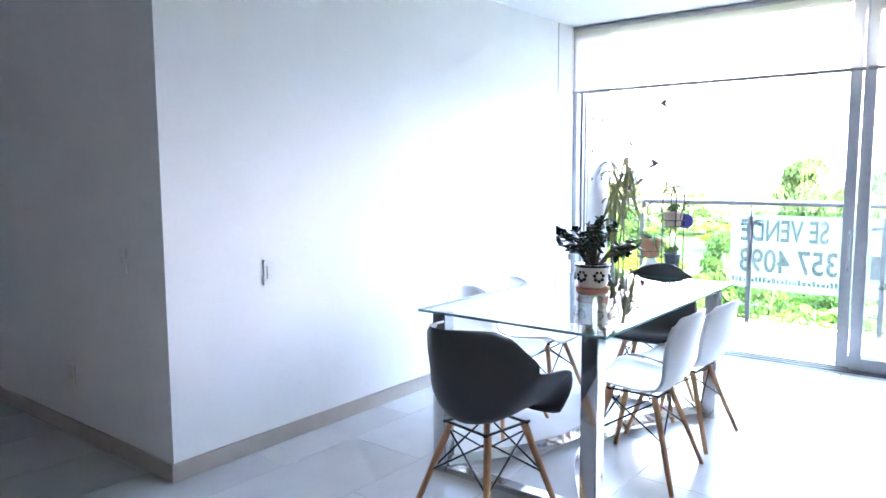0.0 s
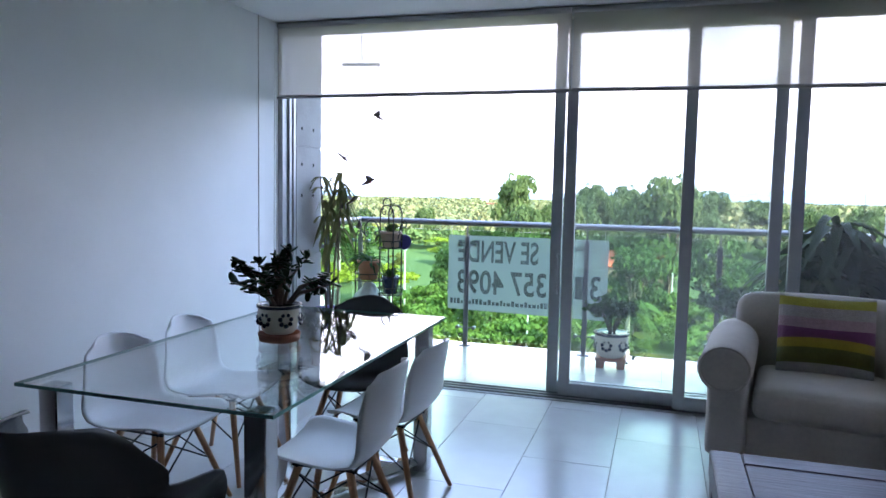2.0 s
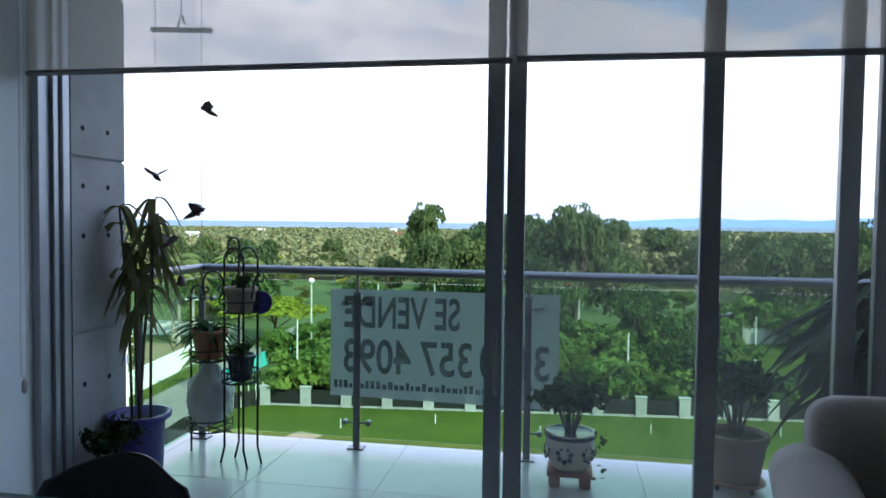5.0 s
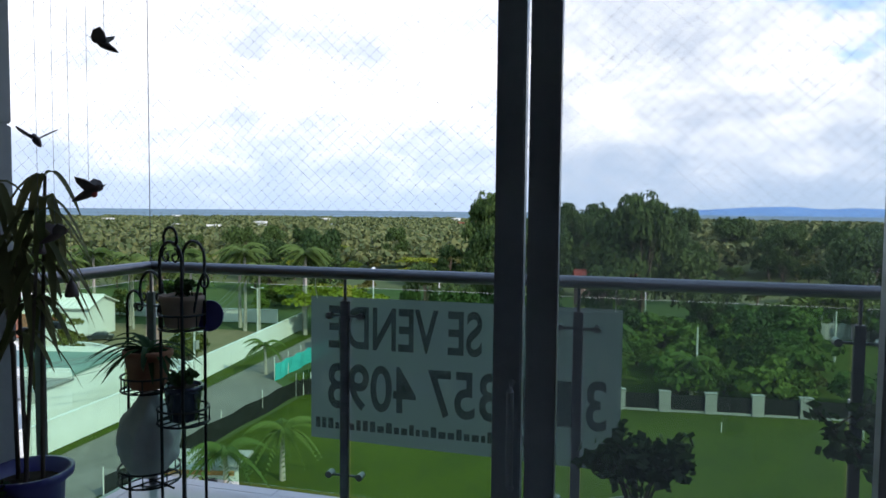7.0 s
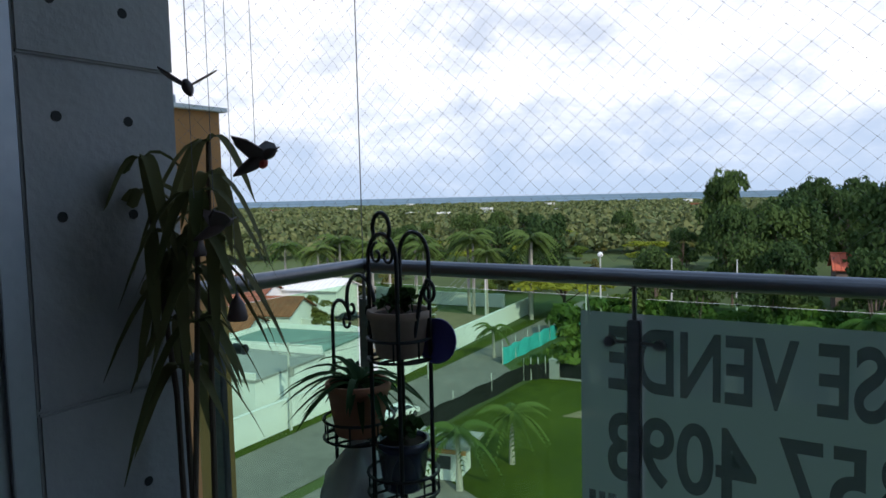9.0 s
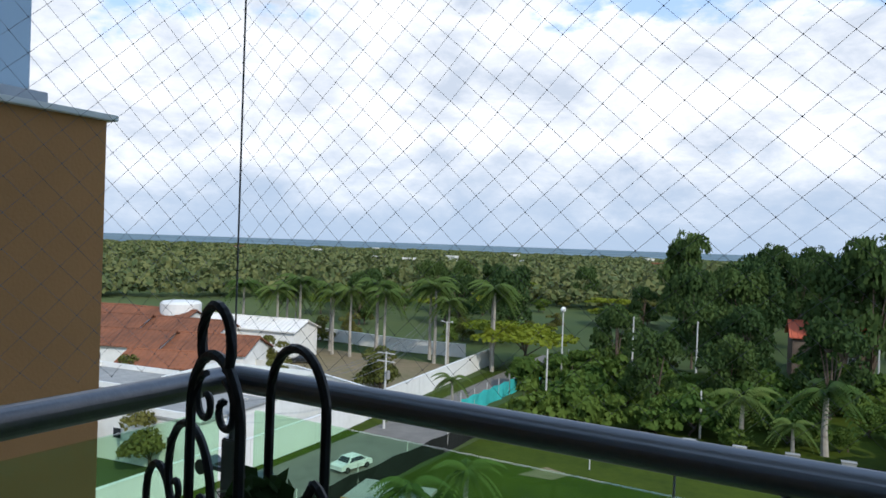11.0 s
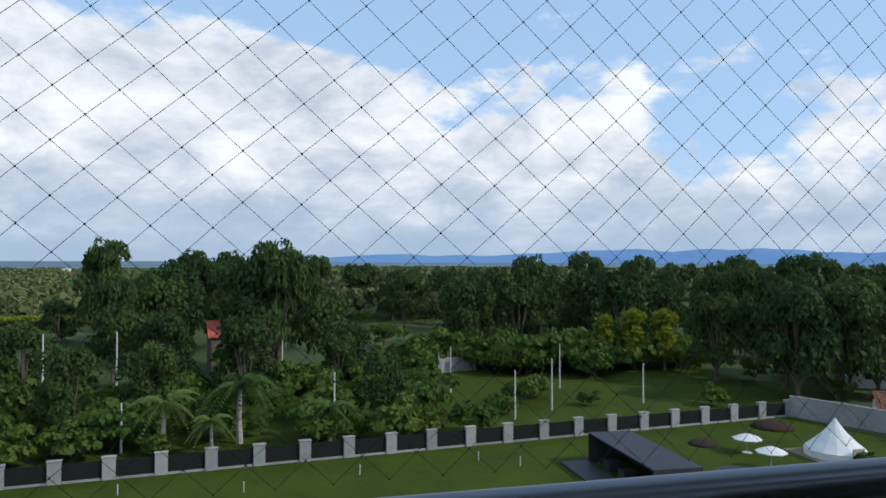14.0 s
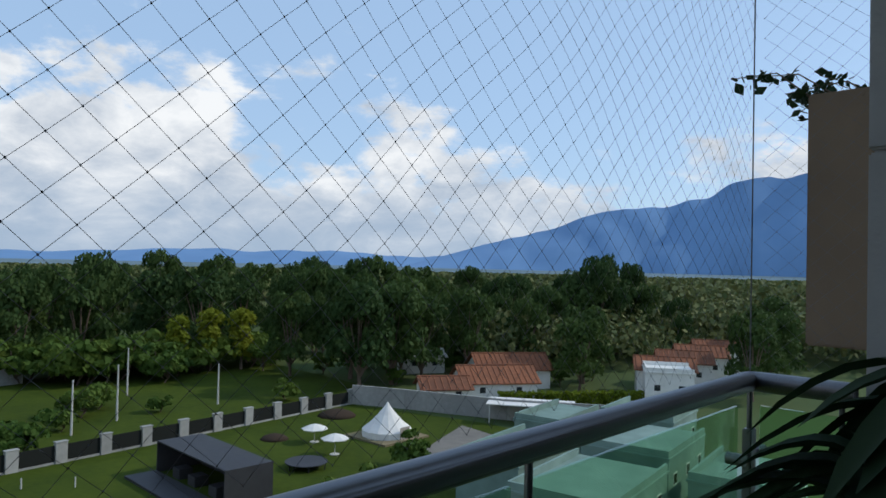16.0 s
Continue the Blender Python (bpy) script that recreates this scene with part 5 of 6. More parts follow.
def pillar_fence():
    ob = thing("pillar_fence", "fence of grey block pillars with dark shade cloth", "fence", kind="structure")
    pil = boxes((-0.65, 0.65, -0.3, 0.3, 0, 2.35), (-0.72, 0.72, -0.37, 0.37, 2.35, 2.47), bevel=0.02)
    first = part("pillar", pil, M_BLOCK, ob)
    a, b = Vector((-34.3, 79.6, G)), Vector((78.0, 90.6, G))
    n = 22
    q = (b - a).to_track_quat("X", "Z").to_matrix().to_4x4()
    L = (b - a).length
    cloth = None
    for k in range(n + 1):
        m = Matrix.Translation(a.lerp(b, k / n)) @ q
        if k == 0:
            first.matrix_basis = m
        else:
            o = new("pillar", first.data)
            o.parent, o.matrix_basis = ob, m
        if k < n:
            mid = Matrix.Translation(a.lerp(b, (k + 0.5) / n)) @ q
            if cloth is None:
                w = L / n / 2 - 0.66
                cloth = part("cloth_panel", boxes((-w, w, -0.03, 0.03, 0.25, 2.05), bevel=0.01), M_DARKMESH, ob)
                kerb = part("fence_base", boxes((-w, w, -0.15, 0.15, 0, 0.25), bevel=0.02), M_BLOCK, ob)
                cloth.matrix_basis = kerb.matrix_basis = mid
            else:
                for src in (cloth, kerb):
                    o = new(src.name.split(".")[0], src.data)
                    o.parent, o.matrix_basis = ob, mid
    return ob


pillar_fence()


def cloth_fence(name, label, pts, h, material, z=G):
    ob = thing(name, label, "fence", kind="structure")
    for a, b in zip(pts, pts[1:]):
        a, b = Vector((*a, z)), Vector((*b, z))
        bm = bmesh.new()
        n = 14
        side = (b - a).cross(Vector((0, 0, 1))).normalized()
        low = [bm.verts.new(a.lerp(b, i / n) + side * 0.15 * math.sin(i * 1.3)) for i in range(n + 1)]
        top = [bm.verts.new(a.lerp(b, i / n) + side * 0.1 * math.sin(i * 2.1) + Vector((0, 0, h * (1 - 0.06 * (i % 3))))) for i in range(n + 1)]
        for i in range(n):
            bm.faces.new((low[i], low[i + 1], top[i + 1], top[i]))
        r = bmesh.ops.extrude_face_region(bm, geom=bm.faces[:])
        bmesh.ops.translate(bm, vec=side * 0.04, verts=[e for e in r["geom"] if isinstance(e, bmesh.types.BMVert)])
        part("cloth_run", bm, material, ob)
        for i in range(0, 5):
            p = a.lerp(b, i / 4)
            part("stake", rod(bmesh.new(), p, p + Vector((0, 0, h * 1.35)), 0.06, seg=6), M_POLE, ob)


cloth_fence("teal_fence", "teal tarpaulin site fence beside the lane", [(-43.5, 83.0), (-44.2, 100), (-45.5, 118), (-46, 131)], 2.4, M_TEAL)
cloth_fence("dark_fence", "dark shade cloth fence along the lane", [(-37.3, 44), (-37.3, 77), (-34.6, 79.6)], 2.1, M_DARKMESH)
cloth_fence("teal_screen", "teal tarpaulin screen at the meadow's far edge", [(28.5, 140), (36, 141)], 2.4, M_TEAL)
cloth_fence("grey_screen", "grey sheet fence at the meadow's far edge", [(36.5, 141), (45, 143)], 3.2, M_BLOCK)
cloth_fence("teal_screen", "small teal tarpaulin among the trees", [(-10, 124), (-4, 125)], 2.2, M_TEAL)


def pole(x, y, h, arm, label):
    ob = thing("street_pole", label, "pole", pose(x, y, G), "poles")
    part("shaft", rod(bmesh.new(), (0, 0, 0), (0, 0, h), 0.17, 0.10, 8), M_POLE, ob)
    if arm == "cross":
        for z in (h - 0.3, h - 1.3):
            part("cross_arm", boxes((-1.3, 1.3, -0.06, 0.06, z, z + 0.12)), M_POLE, ob)
        part("transformer", rod(bmesh.new(), (0.35, 0, h - 3.4), (0.35, 0, h - 2.4), 0.28, seg=10), M_BLOCK, ob)
    elif arm == "twin":
        for s in (-1, 1):
            part("lamp_head", sweep(bmesh.new(), [(0, 0, h - 0.3), (s * 0.6, 0, h), (s * 1.2, 0, h + 0.05)], [0.05, 0.06, 0.16], 6), M_POLE, ob)
    elif arm == "globe":
        b2 = bmesh.new()
        bmesh.ops.create_uvsphere(b2, u_segments=10, v_segments=8, radius=0.45, matrix=Matrix.Translation((0, 0, h + 0.3)))
        part("globe", b2, M_STUCCO, ob)


pole(-48.2, 72, 9.6, "cross", "concrete power pole with cross arms by the wall")
pole(-49.4, 49, 9.0, "cross", "concrete power pole near the lane's end")
pole(-61.4, 110, 9.0, "twin", "twin floodlight pole beside the lane")
pole(-39.6, 110, 12.6, "globe", "tall pole with a white globe lamp")
for x, y, h in ((37.4, 98, 7.2), (45.1, 102.6, 8.0), (61.6, 104, 6.5), (10.8, 93.3, 8.6), (-14.6, 92, 6.0), (33.5, 120, 8.0), (54, 120, 8.0), (-35, 92, 9.0), (-20, 118, 12), (-28.6, 112, 12.5), (5.0, 128, 9)):
    pole(x, y, h, "", "plain pale concrete lamp post in the meadow")
wires = thing("power_cables", "sagging power cables along the lane", "cables")
for dx, dz in ((-1.1, 0), (0, 0.1), (1.1, 0), (0.2, -1.4)):
    for a, b in (((-49.4, 49, 8.7), (-48.2, 72, 9.3)), ((-48.2, 72, 9.3), (-70, 120, 9))):
        p, q = Vector((a[0] + dx, a[1], G + a[2] + dz)), Vector((b[0] + dx, b[1], G + b[2] + dz))
        part("cable", sweep(bmesh.new(), [p.lerp(q, i / 8) - Vector((0, 0, 0.8 * math.sin(math.pi * i / 8))) for i in range(9)], 0.03, 4), M_NET, wires)


# ---- houses ----
def house(x, y, turn, w, d, h, roof_h, label, wall_mat=None, roof_mat=None, windows=2, flat=False):
    ob = thing("house", label, "house", pose(x, y, G, 0, 0, turn))
    part("wall_shell", boxes((-w / 2, w / 2, -d / 2, d / 2, 0, h)), wall_mat or M_STUCCO, ob)
    if flat:
        part("roof", boxes((-w / 2 - 0.15, w / 2 + 0.15, -d / 2 - 0.15, d / 2 + 0.15, h, h + 0.25), bevel=0.02), roof_mat or M_STUCCO, ob)
        part("parapet", boxes((-w / 2, w / 2, -d / 2, -d / 2 + 0.25, h + 0.25, h + 0.9), (-w / 2, w / 2, d / 2 - 0.25, d / 2, h + 0.25, h + 0.9), (-w / 2, -w / 2 + 0.25, -d / 2 + 0.25, d / 2 - 0.25, h + 0.25, h + 0.9)), wall_mat or M_STUCCO, ob)
    else:
        o = 0.6
        for s in (-1, 1):
            bm = bmesh.new()
            a = [(-w / 2 - o, s * (d / 2 + o), h - 0.15), (w / 2 + o, s * (d / 2 + o), h - 0.15), (w / 2 + o, 0, h + roof_h), (-w / 2 - o, 0, h + roof_h)]
            bm.faces.new([bm.verts.new(p) for p in a])
            r = bmesh.ops.extrude_face_region(bm, geom=bm.faces[:])
            bmesh.ops.translate(bm, vec=(0, 0, 0.18), verts=[e for e in r["geom"] if isinstance(e, bmesh.types.BMVert)])
            slope = part("roof_slope", bm, roof_mat or M_ROOF, ob)
            bm = bmesh.new()
            n = int(w / 0.9)
            for k in range(n):
                xx = -w / 2 - o + (w + 2 * o) * (k + 0.5) / n
                rod(bm, (xx, s * (d / 2 + o), h + 0.02), (xx, 0, h + roof_h + 0.17), 0.13, seg=5)
            part("ribbing", bm, roof_mat or M_ROOF, slope)
        for s in (-1, 1):
            bm = bmesh.new()
            bm.faces.new([bm.verts.new(p) for p in ((s * w / 2, -d / 2, h), (s * w / 2, d / 2, h), (s * w / 2, 0, h + roof_h))])
            part("gable", bm, wall_mat or M_STUCCO, ob)
        part("ridge", rod(bmesh.new(), (-w / 2 - o, 0, h + roof_h + 0.15), (w / 2 + o, 0, h + roof_h + 0.15), 0.2, seg=6), roof_mat or M_ROOF, ob)
    for k in range(windows):
        xx = -w / 2 + w * (k + 0.5) / windows
        wf = part("window", boxes((xx - 0.6, xx + 0.6, -d / 2 - 0.03, -d / 2 + 0.05, h * 0.45, h * 0.45 + 1.2)), M_STUCCO, ob)
        part("pane", boxes((xx - 0.5, xx + 0.5, -d / 2 - 0.05, -d / 2 - 0.031, h * 0.45 + 0.1, h * 0.45 + 1.1)), M_DARKGLASS, wf)
    return ob


# red-roofed houses in the old quarter
for x, y, t, w, d, h, r in ((-92, 84, 20, 16, 10, 4, 2.2), (-104, 78, 20, 14, 10, 4.5, 2), (-108, 92, 15, 18, 11, 4.5, 2.4), (-122, 86, 20, 16, 10, 5, 2.2), (-126, 100, 10, 18, 11, 4.6, 2.4), (-142, 96, 25, 16, 10, 5, 2), (-88, 72, 25, 12, 8, 3.6, 1.6)):
    house(x, y, t, w, d, h, r, "low white house with a weathered red tiled roof")
house(-100, 102, 12, 22, 9, 5.5, 1.6, "long low house with a pale sheet roof", roof_mat=M_CANVAS)
house(-66, 66, 12, 16, 12, 4.5, 0, "flat-roofed pale green house behind the white wall", wall_mat=M_STUCCO, roof_mat=M_MINT, flat=True)
house(-60, 52, 8, 14, 12, 5.0, 0, "flat-roofed white house behind the white wall", roof_mat=M_BLOCK, flat=True)
house(-82, 58, 8, 14, 10, 4.0, 0, "flat-roofed white house by the yard", roof_mat=M_BLOCK, flat=True)
tank = thing("water_tank", "round white water tank between the roofs", "water tank", pose(-122, 102, G))
part("drum", lathe(bmesh.new(), [(4.2, 0), (4.2, 8.3), (3.8, 8.7), (0.2, 8.9)], 20), M_STUCCO, tank)
house(-2.5, 152, 10, 13, 8, 7.8, 2.6, "house with a bright red roof among trees", wall_mat=M_BARK, roof_mat=mat("bright_red_roof", (0.50, 0.11, 0.05), (0.38, 0.08, 0.04), 0.8, scale=2))
# villas to the east
house(101, 79, -35, 13, 9, 3.2, 2.3, "villa with a brown tiled roof behind the garden wall")
house(113, 85, -35, 14, 9, 3.6, 2.5, "villa with a brown tiled roof among trees")
house(91, 82, -35, 8, 6, 2.6, 1.6, "outbuilding with a brown tiled roof")
for x, y, t, w, d, h, r in ((128, 60, -60, 10, 9, 5.0, 1.8), (141, 62, -60, 10, 9, 5.0, 1.8), (154, 64, -60, 10, 9, 5.0, 1.8), (168, 66, -60, 10, 9, 5.0, 1.8)):
    house(x, y, t, w, d, h, r, "white terraced house with a clay tiled roof")
house(121, 56, -60, 8, 9, 5.6, 0, "white flat-roofed terraced house", flat=True)
house(112, 108, -30, 9, 6, 3.5, 1.2, "small house with a pale roof in the woods", roof_mat=M_CANVAS)
shed = thing("open_shed", "open shed with a pale sheet roof by the garden wall", "shed", pose(90, 63, G, 0, 0, -58))
part("roof", boxes((-6.5, 6.5, -3, 3, 2.7, 2.85), bevel=0.02), M_CANVAS, shed)
for sx in (-6, 0, 6):
    for sy in (-2.7, 2.7):
        part("post", rod(bmesh.new(), (sx, sy, 0), (sx, sy, 2.7), 0.1, seg=6), M_POLE, shed)
part("back_wall", boxes((-6.3, 6.3, 2.5, 2.62, 0, 2.69)), M_BLOCK, shed)
hed = thing("hedge", "clipped bright green hedge beside the villas", "hedge", kind="stuff")
rngh = np.random.default_rng(44)
pts = np.stack([rngh.uniform(0, 26, 4000), rngh.uniform(-0.8, 0.8, 4000), rngh.uniform(0, 2.2, 4000)], 1)
ang = radians(-38)
pts = np.stack([96 + pts[:, 0] * math.cos(ang) - pts[:, 1] * math.sin(ang), 74 + pts[:, 0] * math.sin(ang) + pts[:, 1] * math.cos(ang), G + pts[:, 2]], 1)
v, f = leaf_quads(pts, rngh.uniform(0.2, 0.4, 4000), rngh)
mesh_from("foliage", v, f, M_LEAF_C, hed)
# pale green roofs close below
for x, y, t, w, d, h in ((57, 33, 8, 14, 9, 4.6), (73, 36, 8, 13, 9, 5.0), (63, 45, 8, 14, 7, 4.2), (86, 42, 8, 10, 9, 5.2), (70, 24, 8, 12, 8, 4.6), (79, 51, 8, 12, 6, 4.4)):
    house(x, y, t, w, d, h, 0, "flat-roofed house with a pale mint parapet", wall_mat=M_MINT, roof_mat=M_MINT, windows=3, flat=True)
gate = thing("gatehouse", "small flat-roofed gatehouse by the driveway", "gatehouse", pose(-30.5, 47.5, G, 0, 0, 12))
part("walls", boxes((-2.2, 2.2, -1.6, 1.6, 0, 2.7)), M_STUCCO, gate)
part("roof", boxes((-3.2, 3.2, -2.4, 2.4, 2.7, 2.95), bevel=0.02), M_BLOCK, gate)
part("window", boxes((0.2, 1.6, -1.64, -1.6, 1.0, 2.1)), M_DARKGLASS, gate)
part("fascia", boxes((-3.22, 3.22, -2.45, -2.4, 2.62, 2.98)), M_OCHRE, gate)

# black stage box, tent, parasols, heaps on the lawn
stage = thing("black_container", "black open-fronted metal box on the lawn", "container", pose(40.5, 68, G, 0, 0, 88))
part("roof", boxes((-7.5, 7.5, -2.6, 2.6, 3.3, 3.45), bevel=0.02), M_METALBOX, stage)
part("side", boxes((-7.5, -7.35, -2.6, 2.6, 0, 3.3)), M_METALBOX, stage)
part("side", boxes((7.35, 7.5, -2.6, 2.6, 0, 3.3)), M_METALBOX, stage)
part("back", boxes((-7.35, 7.35, -2.6, -2.45, 0, 3.3)), M_METALBOX, stage)
part("platform", boxes((-7.5, 7.5, 2.6, 6.0, 0, 0.3), bevel=0.02), M_METALBOX, stage)
for x in (-4, 0.5, 4):
    part("crate", boxes((x - 0.8, x + 0.8, 0.5, 2.0, 0.002, 1.1), bevel=0.03), M_METALBOX, stage)
tent = thing("bell_tent", "white canvas bell tent on a wooden deck", "tent", pose(67.5, 70.5, G))
part("deck", boxes((-4, 4, -4, 4, 0, 0.3), bevel=0.02), M_DIRT, tent)
part("canvas", lathe(bmesh.new(), [(3.4, 0.302), (3.4, 1.1), (2.3, 2.0), (1.2, 3.1), (0.35, 4.2), (0.05, 4.7)], 14), M_CANVAS, tent)
part("door_flap", boxes((-0.8, 0.8, -3.5, -3.38, 0.302, 1.9), bevel=0.02), M_SKIRT, tent)
for x, y, h in ((56.8, 68.2, 2.5), (58.6, 74.6, 2.3)):
    par = thing("parasol", "cream canvas parasol standing on the lawn", "parasol", pose(x, y, G), "parasols")
    part("mast", rod(bmesh.new(), (0, 0, 0), (0, 0, h), 0.05, seg=6), M_POLE, par)
    part("canopy", lathe(bmesh.new(), [(1.7, h - 0.6), (1.72, h - 0.5), (0.9, h - 0.15), (0.05, h + 0.1)], 8), M_CANVAS, par)
    part("foot", lathe(bmesh.new(), [(0.6, 0), (0.6, 0.12), (0.05, 0.15)], 10), M_POLE, par)
for x, y, r, h in ((55.7, 79.3, 1.9, 0.7), (70.6, 85, 3.0, 1.0)):
    mnd = thing("earth_mound", "low dark heap of earth on the lawn", "mound", pose(x, y, G))
    part("heap", lathe(bmesh.new(), [(r, 0.0), (r * 0.8, h * 0.5), (r * 0.4, h * 0.9), (0.1, h)], 12), M_SOIL, mnd, smooth=True)
tram = thing("trampoline", "round dark trampoline on the lawn", "trampoline", pose(51, 66, G))
part("mat", lathe(bmesh.new(), [(2.4, 0.72), (2.4, 0.8), (0.1, 0.78)], 24), M_METALBOX, tram)
for k in range(6):
    a = math.tau * k / 6
    part("leg", rod(bmesh.new(), (2.2 * math.cos(a), 2.2 * math.sin(a), 0), (2.3 * math.cos(a), 2.3 * math.sin(a), 0.73), 0.06, seg=6), M_METALBOX, tram)
for x, y in ((-12, 76), (0, 74), (12, 77), (26, 79), (30, 76), (-22, 72)):
    st = thing("wooden_stake", "short pale wooden stake in the lawn", "stake", pose(x, y, G), "stakes")
    part("post", rod(bmesh.new(), (0, 0, 0), (0, 0, 1.1), 0.07, seg=6), M_POLE, st)


def parked_car(x, y, turn, paint, label):
    ob = thing("car", label, "car", pose(x, y, G + 0.06, 0, 0, turn))
    side = [(-2.15, 0.35), (-2.15, 0.75), (-1.95, 0.92), (-1.25, 0.98), (-0.75, 1.42), (0.65, 1.45), (1.35, 0.98), (2.0, 0.86), (2.15, 0.6), (2.12, 0.32)]
    bm = bmesh.new()
    l = [bm.verts.new((px, -0.84 if pz < 1.1 else -0.66, pz)) for px, pz in side]
    r = [bm.verts.new((px, 0.84 if pz < 1.1 else 0.66, pz)) for px, pz in side]
    n = len(side)
    for i in range(n):
        bm.faces.new((l[i], l[(i + 1) % n], r[(i + 1) % n], r[i]))
    bm.faces.new(l[::-1])
    bm.faces.new(r)
    part("body", bm, paint, ob)
    for s in (-1, 1):
        bm = bmesh.new()
        bm.faces.new([bm.verts.new((px, s * (0.845 - (pz - 0.98) * 0.40), pz)) for px, pz in ((-1.1, 1.0), (-0.68, 1.37), (0.6, 1.39), (1.2, 1.0))])
        part("side_window", bm, M_DARKGLASS, ob)
    for a, b in (((-1.27, 1.0), (-0.79, 1.41)), ((1.37, 1.0), (0.70, 1.44))):
        bm = bmesh.new()
        e = -0.02 if a[0] < 0 else 0.02
        bm.faces.new([bm.verts.new(p) for p in ((a[0] + e, -0.72, a[1]), (a[0] + e, 0.72, a[1]), (b[0] + e, 0.6, b[1]), (b[0] + e, -0.6, b[1]))])
        part("windscreen", bm, M_DARKGLASS, ob)
    for wx in (-1.35, 1.35):
        for s in (-1, 1):
            wh = part("wheel", rod(bmesh.new(), (wx, s * 0.68, 0.31), (wx, s * 0.87, 0.31), 0.31, seg=16), M_TYRE, ob)
            part("rim", rod(bmesh.new(), (wx, s * 0.871, 0.31), (wx, s * 0.88, 0.31), 0.19, seg=12), M_STEEL, wh)
    for s in (-1, 1):
        part("headlight", boxes((-2.17, -2.1, s * 0.62 - 0.14, s * 0.62 + 0.14, 0.62, 0.76), bevel=0.01), M_GLASS, ob)


parked_car(-42.0, 57.5, 82, M_CAR, "white saloon car standing on the lane")
parked_car(-92, 98, 30, M_CAR, "white car parked behind the palms")
parked_car(-86, 100, 30, M_DARKGLASS, "dark car parked behind the palms")
parked_car(-72, 50, 60, M_DARKGLASS, "dark car parked in the yard")


# ---- trees ----
def crown_mesh(rng, height, spread, clear, leaves, size, shape):
    blobs = []
    nb_ = 14 if shape != "umbrella" else 15
    for k in range(nb_):
        a, r = rng.uniform(0, math.tau), spread * math.sqrt(rng.uniform(0.02, 1)) * 0.72
        if shape == "umbrella":
            z = height * rng.uniform(0.78, 0.93) - 0.12 * height * (r / spread) ** 2
            br = (spread * 0.34, height * 0.10)
        elif shape == "column":
            z = clear + (height - clear) * rng.uniform(0.15, 0.9)
            r *= 0.6
            br = (spread * 0.45, height * 0.16)
        else:
            z = clear + (height - clear) * rng.uniform(0.08, 0.86) * (1 - 0.35 * (r / spread) ** 2)
            br = (spread * rng.uniform(0.30, 0.46), height * rng.uniform(0.12, 0.19))
        blobs.append((r * math.cos(a), r * math.sin(a), z, *br))
    b = np.array(blobs)
    i = rng.integers(0, len(b), leaves)
    d = rng.normal(size=(leaves, 3))
    d /= np.linalg.norm(d, axis=1)[:, None]
    d[:, 2] = np.where(d[:, 2] < -0.3, -d[:, 2] * 0.5, d[:, 2])
    rad = rng.uniform(0.72, 1.08, leaves) ** 0.7
    c = b[i, :3] + d * rad[:, None] * np.stack([b[i, 3], b[i, 3], b[i, 4]], 1)
    v, f = leaf_quads(c, size * rng.uniform(0.6, 1.25, leaves), rng, 0.0, d)
    return b, v, f


def make_tree(seed, height, spread, clear, leaves, size, leaf_mat, label, shape="round", name="tree"):
    rng = np.random.default_rng(seed)
    ob = thing(name, label, "tree", pose(0, -400, G))
    blobs, v, f = crown_mesh(rng, height, spread, clear, leaves, size, shape)
    bm = bmesh.new()
    top = Vector((rng.normal() * 0.4, rng.normal() * 0.4, height * 0.72))
    sweep(bm, [(0, 0, -0.3), (top.x * 0.3, top.y * 0.4, clear * 0.6), (top.x * 0.6, top.y * 0.7, clear * 1.1), top], [height * 0.032, height * 0.024, height * 0.018, height * 0.006], 7)
    for bx, by_, bz, _, _ in blobs[:8]:
        s = Vector((top.x * 0.5, top.y * 0.6, clear * rng.uniform(0.7, 1.2)))
        e = Vector((bx, by_, bz))
        sweep(bm, [s, s.lerp(e, 0.55) + Vector((0, 0, 0.04 * height)), e], [height * 0.013, height * 0.008, height * 0.003], 5)
    part("trunk", bm, M_BARK, ob)
    mesh_from("crown", v, f, leaf_mat, ob)
    return ob


def make_palm(seed, height, fronds, length, label):
    rng = np.random.default_rng(seed)
    ob = thing("palm_tree", label, "palm", pose(0, -400, G))
    part("trunk", sweep(bmesh.new(), [(0, 0, -0.3), (0.1, 0, height * 0.4), (0.05, 0.1, height)], [0.32, 0.24, 0.17], 8), M_PALMBARK, ob)
    verts, faces = [], []
    for k in range(fronds):
        a = math.tau * k / fronds * 2.4 + rng.uniform(-0.2, 0.2)
        up = rng.uniform(-0.1, 1.15)
        L = length * rng.uniform(0.8, 1.1)
        d, s = Vector((math.cos(a), math.sin(a), 0)), Vector((-math.sin(a), math.cos(a), 0))
        n = 15
        for i in range(1, n + 1):
            t = i / n
            c = Vector((0.05, 0.1, height)) + d * L * t * (0.95 - 0.2 * up * (1 - t)) + Vector((0, 0, L * (up * t - 1.05 * t * t)))
            lw = L * 0.24 * math.sin(math.pi * min(0.12 + t * 0.86, 1)) ** 0.7
            for sg in (-1, 1):
                i0 = len(verts)
                e = c + s * sg * lw * 0.8 + d * lw * 0.45 - Vector((0, 0, lw * 0.55))
                w = d * L * 0.05
                verts.extend([c - w, c + w, e])
                faces.append((i0, i0 + 1, i0 + 2))
    mesh_from("fronds", verts, faces, M_PALM, ob)
    return ob


